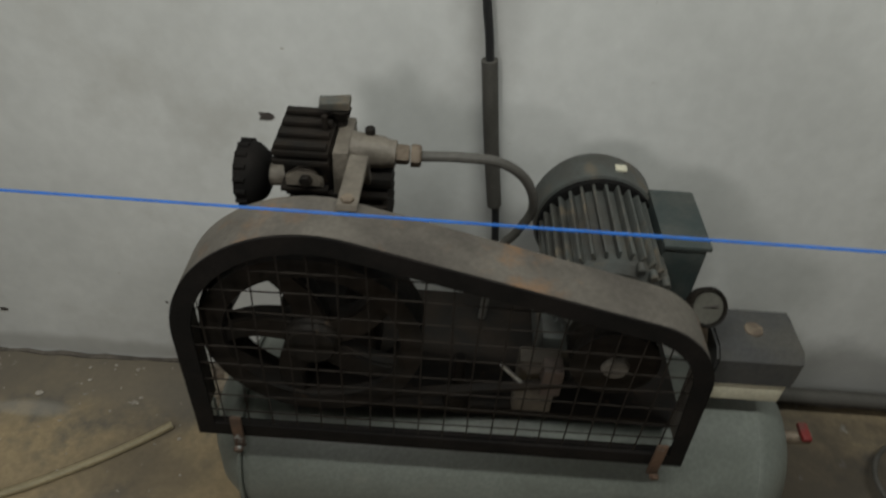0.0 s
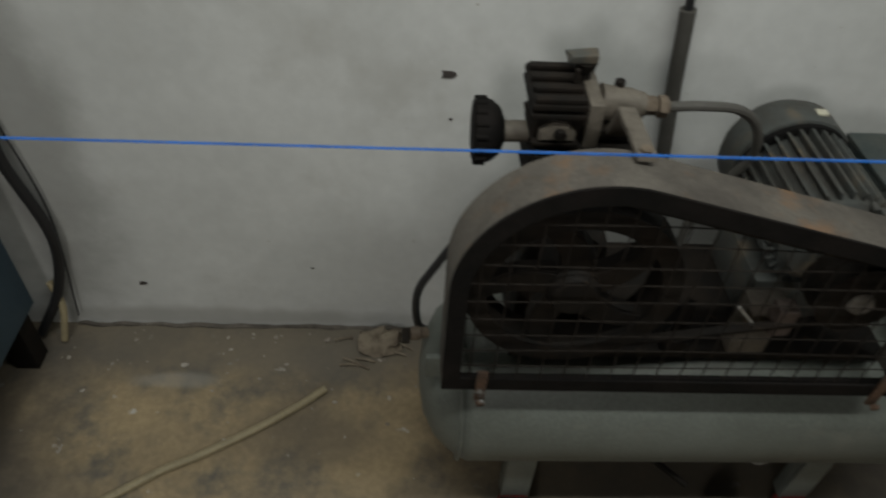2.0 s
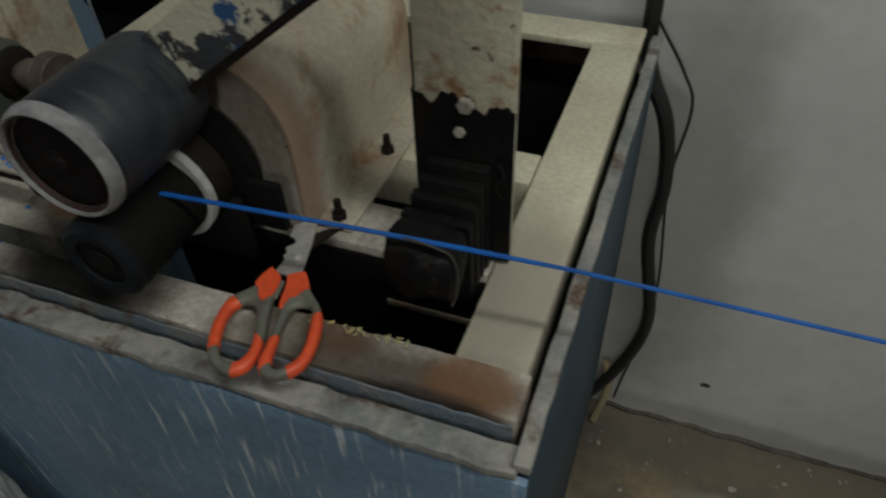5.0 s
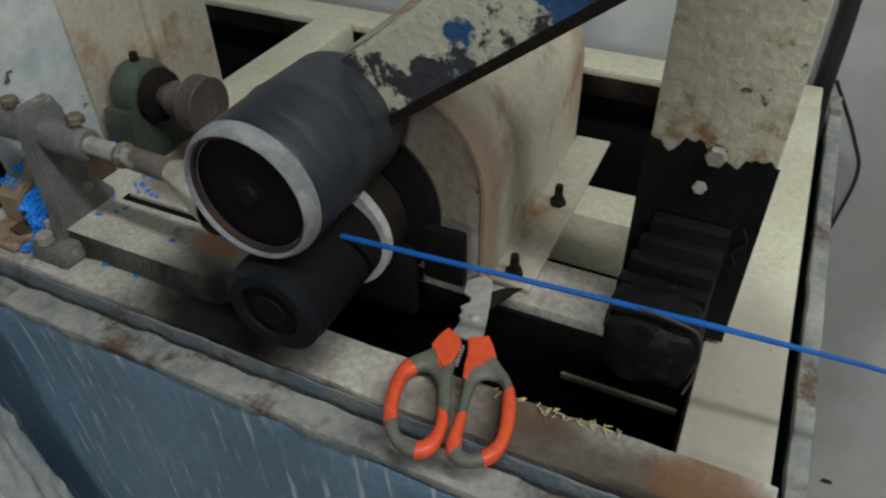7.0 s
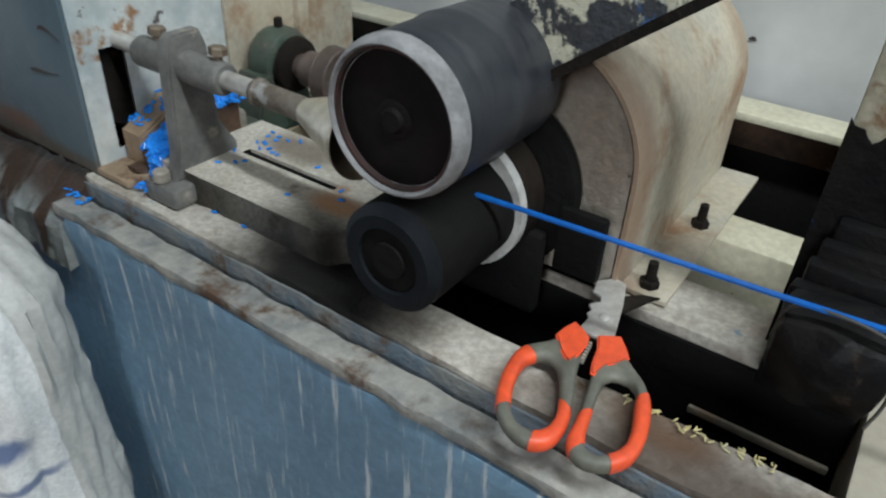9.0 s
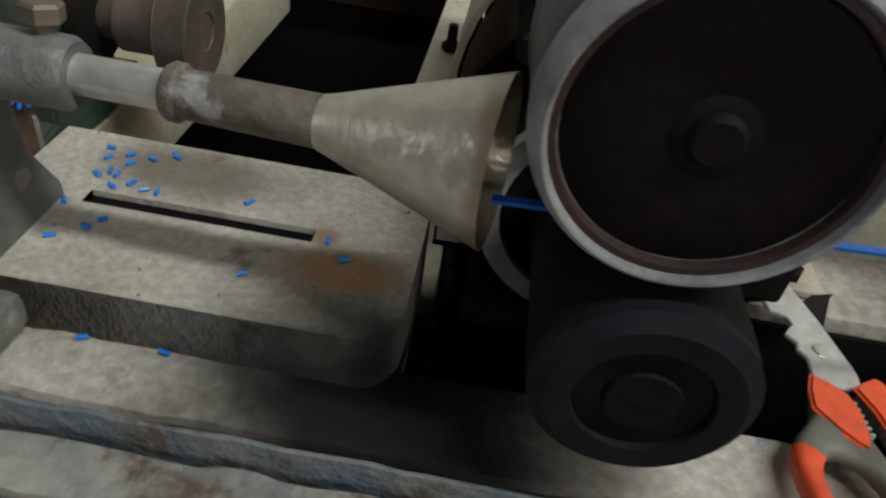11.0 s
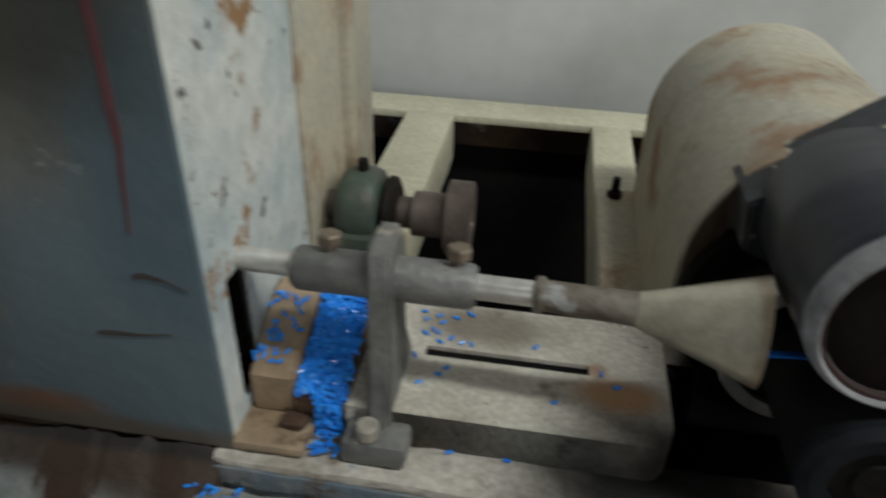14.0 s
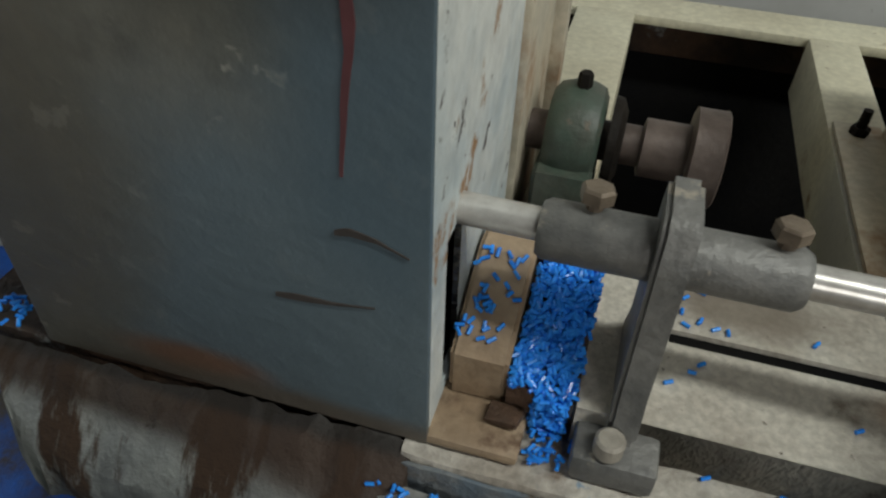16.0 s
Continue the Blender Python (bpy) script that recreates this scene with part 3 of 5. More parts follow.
bm = jitter(boxed(-0.220, -0.186, -0.520, -0.285, 0.8815, 0.8855, bevel=0.001), 0.0008, 60)
part("flange", bm, M_HOOD, hood)
part("flange", boxed(-0.420, -0.386, -0.520, -0.285, 0.8815, 0.8855, bevel=0.001), M_HOOD, hood)
for x, y in ((-0.201, -0.405), (-0.203, -0.508), (-0.404, -0.300)):
    bm = hexbolt(bmesh.new(), (x, y, 0.8855), 0.0072, 0.006)
    turned(bm, (x, y, 0.8915), (x, y, 0.905), [(0, 0.004), (1, 0.0035)], 12)
    part("bolt", bm, M_SOOT, hood, "black bolt and nut")
# black disc stands for the shaded inside of a bolt hole
part("bolt_hole", turned(bmesh.new(), (-0.359, -0.5325, 0.988), (-0.359, -0.5300, 0.988), [(0, 0.006), (1, 0.006)], 14), M_BLACK, hood)
part("stop_block", boxed(-0.258, -0.225, -0.556, -0.5475, 0.902, 0.950, bevel=0.004), M_BLACK, hood, "oily black block")

# ---- feed rollers ----
RC = Vector((-0.3145, -0.657, 1.0255))


def roller(name, c, length, r, label):
    y0, y1 = c.y, c.y + length
    ob = part(name, turned(bmesh.new(), (c.x, y0 + 0.008, c.z), (c.x, y1, c.z), [(0, r * 0.95), (0.05, r * 1.0), (0.42, r * 1.01), (0.46, r * 1.035), (0.50, r * 1.02), (0.93, r * 1.0), (1, r * 0.93)], 56), M_RUBBER, machine, label)
    bm = turned(bmesh.new(), (c.x, y0 + 0.0085, c.z), (c.x, y0 - 0.0035, c.z), [(0, r * 0.99), (0.05, r * 1.003), (0.30, r * 1.003), (0.55, r * 0.99), (0.78, r * 0.965), (0.93, r * 0.94), (1, r * 0.915), (0.97, r * 0.90), (0.75, r * 0.885), (0.45, r * 0.88)], 64)
    part("edge_ring", bm, M_RIM, ob, "worn pale grey roller edge")
    bm = turned(bmesh.new(), (c.x, y0 + 0.008, c.z), (c.x, y0 - 0.001, c.z), [(0, r * 0.882), (0.45, r * 0.878), (0.6, r * 0.80), (0.7, r * 0.45), (0.62, r * 0.25), (0.72, r * 0.22), (0.72, r * 0.1)], 48)
    part("face_disc", bm, M_FACE, ob, "dark oily roller face")
    part("hub", turned(bmesh.new(), (c.x, y0 + 0.004, c.z), (c.x, y0 - 0.001, c.z), [(0, r * 0.17), (0.7, r * 0.16), (1, r * 0.13)], 24), M_FACE, ob)
    ring_o, ring_i = [[(c.x + r * q * math.cos(a), c.z + r * q * math.sin(a)) for a in [2 * math.pi * k / 48 for k in range(48)]] for q in (0.885, 0.84)]
    part("rust_ring", band(bmesh.new(), ring_o, ring_i, "y", y0 - 0.0005, y0 + 0.005), M_RED_RUST, ob)
    return ob


roller("feed_roller", RC, 0.110, 0.0443, "large black rubber feed roller")
LC = Vector((-0.309, -0.666, 0.945))
lower = part("lower_roller", turned(bmesh.new(), (LC.x, LC.y + 0.003, LC.z), (LC.x, LC.y + 0.09, LC.z), [(0, 0.032), (0.08, 0.0345), (0.9, 0.0345), (1, 0.032)], 44), M_BLACK, machine, "small black lower roller")
part("edge_ring", turned(bmesh.new(), (LC.x, LC.y + 0.006, LC.z), (LC.x, LC.y - 0.002, LC.z), [(0, 0.034), (0.5, 0.034), (1, 0.029), (0.95, 0.021), (0.5, 0.0205)], 44), M_LOWER, lower)
part("face_disc", turned(bmesh.new(), (LC.x, LC.y + 0.004, LC.z), (LC.x, LC.y - 0.001, LC.z), [(0, 0.021), (0.6, 0.02), (0.6, 0.012), (1, 0.011), (1, 0.004)], 40), M_BLACK, lower)
part("shaft", rod(bmesh.new(), (LC.x, LC.y + 0.09, LC.z), (LC.x, -0.42, LC.z), 0.014), M_SOOT, lower)
part("shaft", rod(bmesh.new(), (RC.x, RC.y + 0.108, RC.z), (RC.x, -0.50, RC.z), 0.014), M_SOOT, machine)
wheel = part("drive_wheel", turned(bmesh.new(), (-0.318, -0.578, 0.945), (-0.318, -0.548, 0.945), [(0, 0.044), (0.1, 0.047), (0.9, 0.047), (1, 0.044)], 48), M_SOOT, machine, "black drive wheel")
bm = band(bmesh.new(), [(-0.318 + 0.0475 * math.cos(a), 0.945 + 0.0475 * math.sin(a)) for a in [2 * math.pi * k / 48 for k in range(48)]],
          [(-0.318 + 0.039 * math.cos(a), 0.945 + 0.039 * math.sin(a)) for a in [2 * math.pi * k / 48 for k in range(48)]], "y", -0.582, -0.5745)
part("pale_rim", bm, M_PALERIM, wheel, "pale worn wheel rim")
part("backing_disc", turned(bmesh.new(), (-0.318, -0.5475, 0.945), (-0.318, -0.5355, 0.945), [(0, 0.060), (0.15, 0.066), (1, 0.066)], 56), M_BLACK, machine, "oily black backing disc")
part("bearing_block", boxed(-0.365, -0.265, -0.56, -0.548, 0.86, 0.925, bevel=0.004), M_BLACK, machine, "oily black bearing block")


# lever arm, from the roller up to the post
d = Vector((0.805, 0.0, 0.593)).normalized()
up = Vector((-0.593, 0, 0.805)).normalized()
o = Vector((-0.318, 0, 0.998))
pts = [o - d * 0.022, o + d * 0.34, o + d * 0.34 + up * 0.05, o - d * 0.022 + up * 0.05, o - d * 0.036 + up * 0.025]
arm = part("lever_arm", slab(bmesh.new(), [(p.x, p.z) for p in pts], "y", -0.562, -0.515, 0.002), M_ARM, machine, "steel lever arm with flaking cream, black and blue paint")
bm = slab(bmesh.new(), [(p.x, p.z) for p in (o - d * 0.01, o + d * 0.338, o + d * 0.338 + up * 0.006, o - d * 0.01 + up * 0.006)], "y", -0.566, -0.5622)
part("arm_edge", bm, M_SOOT, arm)
# post and strap guide
post = part("post", boxed(-0.120, -0.046, -0.512, -0.500, 0.882, 1.35, bevel=0.002), M_RUSTCREAM, machine, "rust-bitten cream steel post")
part("web", boxed(-0.088, -0.078, -0.4995, -0.476, 0.882, 1.35, bevel=0.001), M_RUSTCREAM, post)
bm = bmesh.new()
pts = [(-0.1215, 0.884), (-0.0445, 0.884), (-0.0445, 1.028)]
pts += [(-0.0445 - 0.077 * k / 28, 1.028 + 0.014 * noise.noise(Vector((k * 0.21, 2.3, 1.4))) + 0.006 * noise.noise(Vector((k * 0.63, 5.2, 1.7))) + 0.012 * k / 28) for k in range(1, 29)]
slab(bm, pts, "y", -0.5142, -0.5122)
part("black_foot", bm, M_OILY, post, "black oily lower part of the post")
part("bolt", hexbolt(bmesh.new(), (-0.080, -0.5142, 1.030), 0.0065, 0.005, (0, -1, 0)), M_DIRTY_STEEL, post)
part("bolt", hexbolt(bmesh.new(), (-0.085, -0.5142, 1.006), 0.0045, 0.004, (0, -1, 0.3)), M_DIRTY_STEEL, post)
bm = boxed(-0.116, -0.060, -0.606, -0.5605, 0.914, 0.964, bevel=0.014)
bmesh.ops.subdivide_edges(bm, edges=[e for e in bm.edges if e.calc_length() > 0.015], cuts=6, use_grid_fill=True)
guide = part("strap_guide", jitter(jitter(bm, 0.005, 45), 0.0015, 170), M_OILY, machine, "oil-soaked black strap guide cushion", smooth=60)
for k in range(4):
    bm = boxed(-0.117 + 0.003 * k, -0.062 + 0.001 * k, -0.560 + 0.011 * k, -0.5495 + 0.011 * k, 0.8835, 0.957 + 0.009 * k, bevel=0.0025)
    part("guide_slat", jitter(bm, 0.0015, 60), M_OILY, guide)
part("guide_wire", hose(bmesh.new(), [(-0.116, -0.588, 0.940), (-0.113, -0.592, 0.962), (-0.100, -0.598, 0.9715), (-0.074, -0.600, 0.9715), (-0.061, -0.598, 0.962), (-0.0585, -0.598, 0.935), (-0.062, -0.602, 0.918)], 0.0009, 8), M_MOTOR, guide, "thin bent grey wire")
part("chain_end", hose(bmesh.new(), [(-0.054, -0.5165, 0.985), (-0.050, -0.518, 0.975), (-0.056, -0.519, 0.966), (-0.052, -0.518, 0.955)], 0.0010, 8), M_SOOT, guide)

# ---- guide tube bracket ----
bm = slab(bmesh.new(), [(-0.638, 0.902), (-0.632, 0.925), (-0.629, 0.985), (-0.627, 1.008), (-0.620, 1.013), (-0.597, 1.013), (-0.592, 1.0), (-0.590, 0.94), (-0.575, 0.915), (-0.575, 0.902)], "x", -0.554, -0.541, 0.002)
bracket = part("tube_bracket", bm, M_GREYSTEEL, machine, "grey steel upright bracket", smooth=60)
part("foot", boxed(-0.5665, -0.530, -0.650, -0.558, 0.8855, 0.9020, bevel=0.004), M_GREYSTEEL, bracket)
part("stud", rod(bmesh.new(), (-0.552, -0.643, 0.902), (-0.552, -0.643, 0.912), 0.0065), M_DIRTY_STEEL, bracket)
TY, TZ = -0.611, 0.988
part("clamp_sleeve", turned(bmesh.new(), (-0.597, TY, TZ), (-0.500, TY, TZ), [(0, 0.0105), (0.03, 0.0122), (0.97, 0.0122), (1, 0.0105)], 32), M_GREYSTEEL, bracket, "grey steel clamp sleeve")
part("guide_tube", rod(bmesh.new(), (-0.634, TY + 0.001, TZ + 0.001), (-0.465, TY, TZ), 0.0068), M_STEEL, bracket, "bright steel guide tube")
for x in (-0.578, -0.510):
    part("clamp_bolt", hexbolt(bmesh.new(), (x, TY + 0.003, TZ + 0.0155), 0.0068, 0.006, (0.03, 0.1, 1), 0.012), M_BRASS, bracket, "rusty brown hex bolt")
part("cone_neck", turned(bmesh.new(), (-0.470, TY, TZ), (-0.416, TY - 0.003, TZ), [(0, 0.0088), (0.03, 0.0098), (0.08, 0.0098), (0.1, 0.0082), (1, 0.0088)], 28), M_NECK, bracket, "scorched sleeve")
bm = turned(bmesh.new(), (-0.419, TY - 0.003, TZ), (-0.362, TY - 0.012, TZ + 0.002), [(0, 0.0090), (0.05, 0.0098), (1, 0.0275), (1.0, 0.0268), (0.12, 0.0095)], 36, caps=False)
part("cone", bm, M_CONE, bracket, "dented tin feed cone", smooth=50)


# ---- bearing, shaft and pulley ----
BY, BZ = -0.468, 0.944
bearing = part("bearing_housing", turned(bmesh.new(), (-0.614, BY, BZ), (-0.584, BY, BZ), [(0, 0.025), (0.1, 0.029), (0.35, 0.0315), (0.7, 0.0315), (0.92, 0.029), (1, 0.024)], 36), M_GREEN, machine, "dark green pillow-block bearing")
part("bearing_foot", slab(bmesh.new(), [(-0.535, 0.8805), (-0.421, 0.8805), (-0.421, 0.896), (-0.445, 0.90), (-0.45, 0.94), (-0.506, 0.94), (-0.511, 0.90), (-0.535, 0.896)], "x", -0.616, -0.584, 0.002), M_GREEN, bearing)
part("grease_nipple", hexbolt(bmesh.new(), (-0.598, BY, BZ + 0.0305), 0.0042, 0.009), M_SOOT, bearing)
part("foot_bolt", hexbolt(bmesh.new(), (-0.598, -0.535, 0.900), 0.014, 0.014), M_DIRTY_STEEL, bearing)
part("seal_ring", turned(bmesh.new(), (-0.580, BY, BZ), (-0.572, BY, BZ), [(0, 0.026), (0.6, 0.025), (1, 0.018)], 28), M_SOOT, bearing)
part("shaft", turned(bmesh.new(), (-0.632, BY, BZ), (-0.520, BY, BZ), [(0, 0.0115), (1, 0.0115)], 24), M_SHAFT, machine)
pul = part("pulley", turned(bmesh.new(), (-0.562, BY, BZ), (-0.519, BY, BZ), [(0, 0.014), (0.02, 0.0165), (0.58, 0.0165), (0.59, 0.025), (0.61, 0.0272), (0.62, 0.0268), (0.94, 0.0268), (0.98, 0.0272), (1.0, 0.026), (1.0, 0.010), (0.9, 0.009), (0.9, 0.003)], 40), M_SHAFT, machine, "brown worn belt pulley")
part("plate_lug", boxed(-0.600, -0.575, -0.555, -0.535, 0.880, 0.920, bevel=0.002), M_DIRTY_STEEL, machine)

# ---- knife housing ----
HXR, HXL, HYF, HYB, HZT = -0.629, -0.828, -0.652, -0.335, 1.165
house = part("knife_housing", boxed(HXL, HXR + 0.0005, HYF, HYF + 0.004, 0.8855, HZT, bevel=0.0015), M_OLIVE, machine, "tall knife housing with an oily dark front sheet")
bm = bmesh.new()
for y0, y1, z0, z1 in ((HYF + 0.0045, -0.628, 0.8855, HZT), (-0.628, -0.606, 0.985, HZT), (-0.628, -0.606, 0.8855, 0.90), (-0.606, -0.505, 0.8855, HZT)):
    box(bm, HXR - 0.003, HXR, y0, y1, z0, z1, 0)
bmesh.ops.remove_doubles(bm, verts=bm.verts[:], dist=0.0002)
part("side_sheet", bm, M_GREYBLUE, house, "peeling grey-blue side sheet")
part("rear_sheet", boxed(HXR - 0.002, HXR + 0.004, -0.505, HYB, 0.8855, HZT, bevel=0.0015), M_HOOD, house, "cream rear side sheet")
part("rear_fold", boxed(HXR + 0.001, HXR + 0.012, -0.422, -0.408, 0.8855, HZT, bevel=0.003), M_HOOD, house)
part("left_sheet", boxed(HXL, HXL + 0.003, HYF + 0.004, HYB, 0.8855, HZT, bevel=0.001), M_OLIVE, house)
part("back_sheet", boxed(HXL, HXR, HYB, HYB + 0.003, 0.8855, HZT, bevel=0.001), M_HOOD, house)
part("lid", boxed(HXL - 0.004, HXR + 0.004, HYF - 0.004, HYB + 0.006, HZT, HZT + 0.012, bevel=0.002), M_GREYBLUE, house, "pale grey lid")
part("knife_drum", rod(bmesh.new(), (-0.72, -0.60, 0.95), (-0.64, -0.60, 0.95), 0.04), M_SOOT, house)
# scratches, a red drip and rust along the foot of the front sheet
for pts in (((-0.664, 1.000), (-0.658, 1.0015), (-0.648, 1.000), (-0.636, 0.995)), ((-0.692, 0.961), (-0.682, 0.962), (-0.668, 0.963), (-0.650, 0.966))):
    m = len(pts) - 1
    up_, dn_ = [], []
    for k in range(13):
        s = k / 12 * m
        i = min(int(s), m - 1)
        x, z = pts[i][0] + (pts[i + 1][0] - pts[i][0]) * (s - i), pts[i][1] + (pts[i + 1][1] - pts[i][1]) * (s - i)
        w = 0.0004 + 0.0017 * math.sin(math.pi * min(1, 0.12 + k / 12)) * (1.2 - k / 12)
        up_.append((x, z + w))
        dn_.append((x, z - w * 0.8))
    part("scratch", slab(bmesh.new(), up_ + dn_[::-1], "y", HYF - 0.0006, HYF + 0.001), M_MARK, house, "dark scratch")
rim_l, rim_r = [], []
for k in range(15):
    z = 1.15 - 0.125 * k / 14
    w = 0.0021 * (1 - 0.7 * max(0, k - 6) / 8) * (1 + 0.4 * noise.noise(Vector((k * 0.7, 1, 5))))
    x = -0.6535 - 0.006 * max(0, k - 8) / 6 + 0.0012 * noise.noise(Vector((k * 0.5, 4, 2)))
    rim_l.append((x - w, z))
    rim_r.append((x + w, z))
part("red_drip", slab(bmesh.new(), rim_l + rim_r[::-1], "y", HYF - 0.0004, HYF + 0.001), M_REDPAINT, house, "faint red paint drip")
part("left_flange", boxed(HXL - 0.0045, HXL - 0.0003, HYF + 0.001, HYF + 0.022, 0.95, HZT - 0.001, bevel=0.001), M_GREYBLUE, house, "pale bent edge of the front sheet")
bm = slab(bmesh.new(), [(-0.6940, 0.812), (-0.6535, 0.815), (-0.6535, 0.884), (-0.662, 0.880), (-0.678, 0.866), (-0.6920, 0.850), (-0.6945, 0.832)], "x", -0.889, -0.634)
bmesh.ops.subdivide_edges(bm, edges=[e for e in bm.edges if e.calc_length() > 0.2], cuts=60, use_grid_fill=True)
jitter(jitter(bm, 0.005, 40), 0.003, 130)
for v in bm.verts:
    v.co.x = max(v.co.x, -0.886 + max(0.0, -0.637 - v.co.y) * 1.08)
part("rusty_sill", bm, M_SILL, house, "crumbling rusty sill")
part("inner_deck", boxed(-0.885, -0.641, -0.650, -0.335, 0.855, 0.8845, bevel=0.001), M_RUST, machine, "rusty deck under the housing")
part("chip_deck", boxed(-0.632, -0.588, -0.6515, -0.618, 0.8855, 0.8915, bevel=0.002), M_CHUTE, machine, "tan deck plate below the knife")

bm = jitter(boxed(-0.606, -0.590, -0.639, -0.627, 0.8918, 0.8965, bevel=0.0015), 0.003, 160)
part("rust_flake", bm, M_RUST, machine, "crumpled rusty flake")

# chute with cut pellets
chute = part("chute_block", slab(bmesh.new(), [(-0.6245, 0.8925), (-0.6245, 0.918), (-0.575, 0.944), (-0.560, 0.944), (-0.560, 0.8925)], "x", -0.627, -0.600, 0.002), M_CHUTE, machine, "tan sloping chute block")
part("chute_bed", slab(bmesh.new(), [(-0.6265, 0.8925), (-0.6265, 0.908), (-0.570, 0.934), (-0.548, 0.936), (-0.548, 0.8925)], "x", -0.5995, -0.5685), M_RUST, machine)


def pellets(name, spots, label, material=M_PELLET, size=(0.0010, 0.0043)):
    rng = random.Random(5)
    vs, fs = [], []
    r, ln = size
    for c, n, lean in spots:
        n = Vector(n).normalized()
        side = n.orthogonal().normalized()
        side.rotate(Matrix.Rotation(rng.uniform(0, 6.28), 3, n))
        ax = (side + n * rng.uniform(-lean, lean)).normalized()
        u = ax.orthogonal().normalized()
        w = ax.cross(u)
        base = len(vs)
        h = ln * rng.uniform(0.42, 0.56)
        for s in (-h, h):
            vs += [Vector(c) + ax * s + r * (math.cos(k * math.pi / 3) * u + math.sin(k * math.pi / 3) * w) for k in range(6)]
        fs += [(base + k, base + (k + 1) % 6, base + 6 + (k + 1) % 6, base + 6 + k) for k in range(6)]
        fs += [tuple(base + k for k in range(5, -1, -1)), tuple(base + 6 + k for k in range(6))]
    me = bpy.data.meshes.new(name)
    me.from_pydata(vs, [], fs)
    me.materials.append(material)
    return tagged(new(name, me), label, "pellets", kind="stuff")


rng = random.Random(3)
heap = []
for k in range(1000):
    y = rng.uniform(-0.627, -0.556)
    s = min(1, max(0, (y + 0.625) / 0.055))
    heap.append(((rng.uniform(-0.5985, -0.5685), y, 0.9095 + 0.026 * s + rng.uniform(0, 0.004)), (0, -0.5, 1), 0.8))
for k in range(150):
    heap.append(((rng.uniform(-0.5865, -0.5715), -0.6265 - rng.uniform(0, 0.005), rng.uniform(0.886, 0.911)), (0, -1, 0.4), 0.6))
for k in range(26):
    heap.append(((rng.gauss(-0.578, 0.005), rng.uniform(-0.648, -0.632), 0.8868 + rng.uniform(0, 0.003)), (0, 0, 1), 0.2))
for k in range(34):
    y = rng.uniform(-0.620, -0.577)
    heap.append(((rng.uniform(-0.626, -0.602), y, 0.9205 + (y + 0.622) * 0.53), (0, -0.46, 1), 0.1))
for k in range(70):
    heap.append(((rng.uniform(-0.602, -0.560), rng.uniform(-0.560, -0.546), 0.9375 + rng.uniform(0, 0.003)), (0, 0, 1), 0.4))
pellets("blue_pellets", heap, "heap of small blue cut plastic pellets in the chute")
loose = []
for x, y in ((-0.425, -0.578), (-0.416, -0.588), (-0.465, -0.561), (-0.505, -0.566), (-0.511, -0.5655), (-0.518, -0.562), (-0.535, -0.560), (-0.531, -0.556), (-0.527, -0.558), (-0.521, -0.596), (-0.517, -0.590), (-0.531, -0.605), (-0.538, -0.582), (-0.452, -0.607)):
    loose.append(((x, y, 0.9112), (0, 0, 1), 0.02))
for k in range(9):
    loose.append(((rng.uniform(-0.540, -0.505), min(-0.530, rng.gauss(-0.548, 0.010)), 0.9112), (0, 0, 1), 0.02))
for x in (-0.508, -0.545, -0.475):
    loose.append(((x, -0.632, 0.8862), (0, 0, 1), 0.02))
for k in range(12):
    loose.append(((-0.607 + rng.gauss(0, 0.012), -0.47 + rng.gauss(0, 0.02), 0.8812), (0, 0, 1), 0.1))
for k in range(30):
    loose.append(((rng.uniform(-0.86, -0.84), rng.uniform(-0.655, -0.635), 0.895 + rng.uniform(0, 0.004)), (0, 0, 1), 0.3))
for k in range(14):
    loose.append(((rng.uniform(-0.650, -0.618), rng.uniform(-0.681, -0.668), 0.870 + rng.uniform(0, 0.004)), (0, 0, 1), 0.3))
pellets("loose_pellets", loose, "stray blue pellets scattered over the machine bed")

shavings = []
for k in range(36):
    t = rng.random()
    shavings.append(((-0.178 + 0.095 * t + rng.gauss(0, 0.004), -0.6215 + rng.gauss(0, 0.0022), 0.8862), (0, 0, 1), 0.5))
pellets("metal_shavings", shavings, "yellowish curled shavings along the ledge edge", M_SHAVING, (0.0005, 0.0038))
beam(-0.150, -0.060, -0.5385, -0.5350, 0.8200, 0.8260, M_HOOD, "pit_rail", "pale edge of a rail down in the pit")

# ---- blue strap ----
bm = bmesh.new()
path = [(-0.362, -0.622, 0.976), (-0.31, -0.612, 0.972), (-0.127, -0.598, 0.9705), (-0.05, -0.597, 0.974), (0.02, -0.590, 0.970), (0.3, -0.577, 0.957), (1.2, -0.625, 0.994), (3.39, -0.741, 1.085)]
prev = None
rows = []
for i, p in enumerate(path):
    p = Vector(p)
    n = Vector((0, 0.35, 1)).normalized() if i > 3 else Vector((0, 0, 1))
    w = Vector((0, 1, -0.35)).normalized() if i > 3 else Vector((0, 1, 0))
    rows.append([bm.verts.new(p + w * a + n * b) for a, b in ((-0.0018, -0.0007), (0.0018, -0.0007), (0.0018, 0.0007), (-0.0018, 0.0007))])
for a, b in zip(rows, rows[1:]):
    for k in range(4):
        bm.faces.new((a[k], a[(k + 1) % 4], b[(k + 1) % 4], b[k]))
bm.faces.new(rows[0])
bm.faces.new(rows[-1])
solid("plastic_strap", bm, M_STRAP, "taut blue plastic strap fed into the rollers", "strap")

# ---- scissors ----
scissors = thing("scissors", (-0.197, -0.60, 0.893), "open scissors with orange and grey plastic handles on the machine ledge", "scissors")
SZ = 0.8935


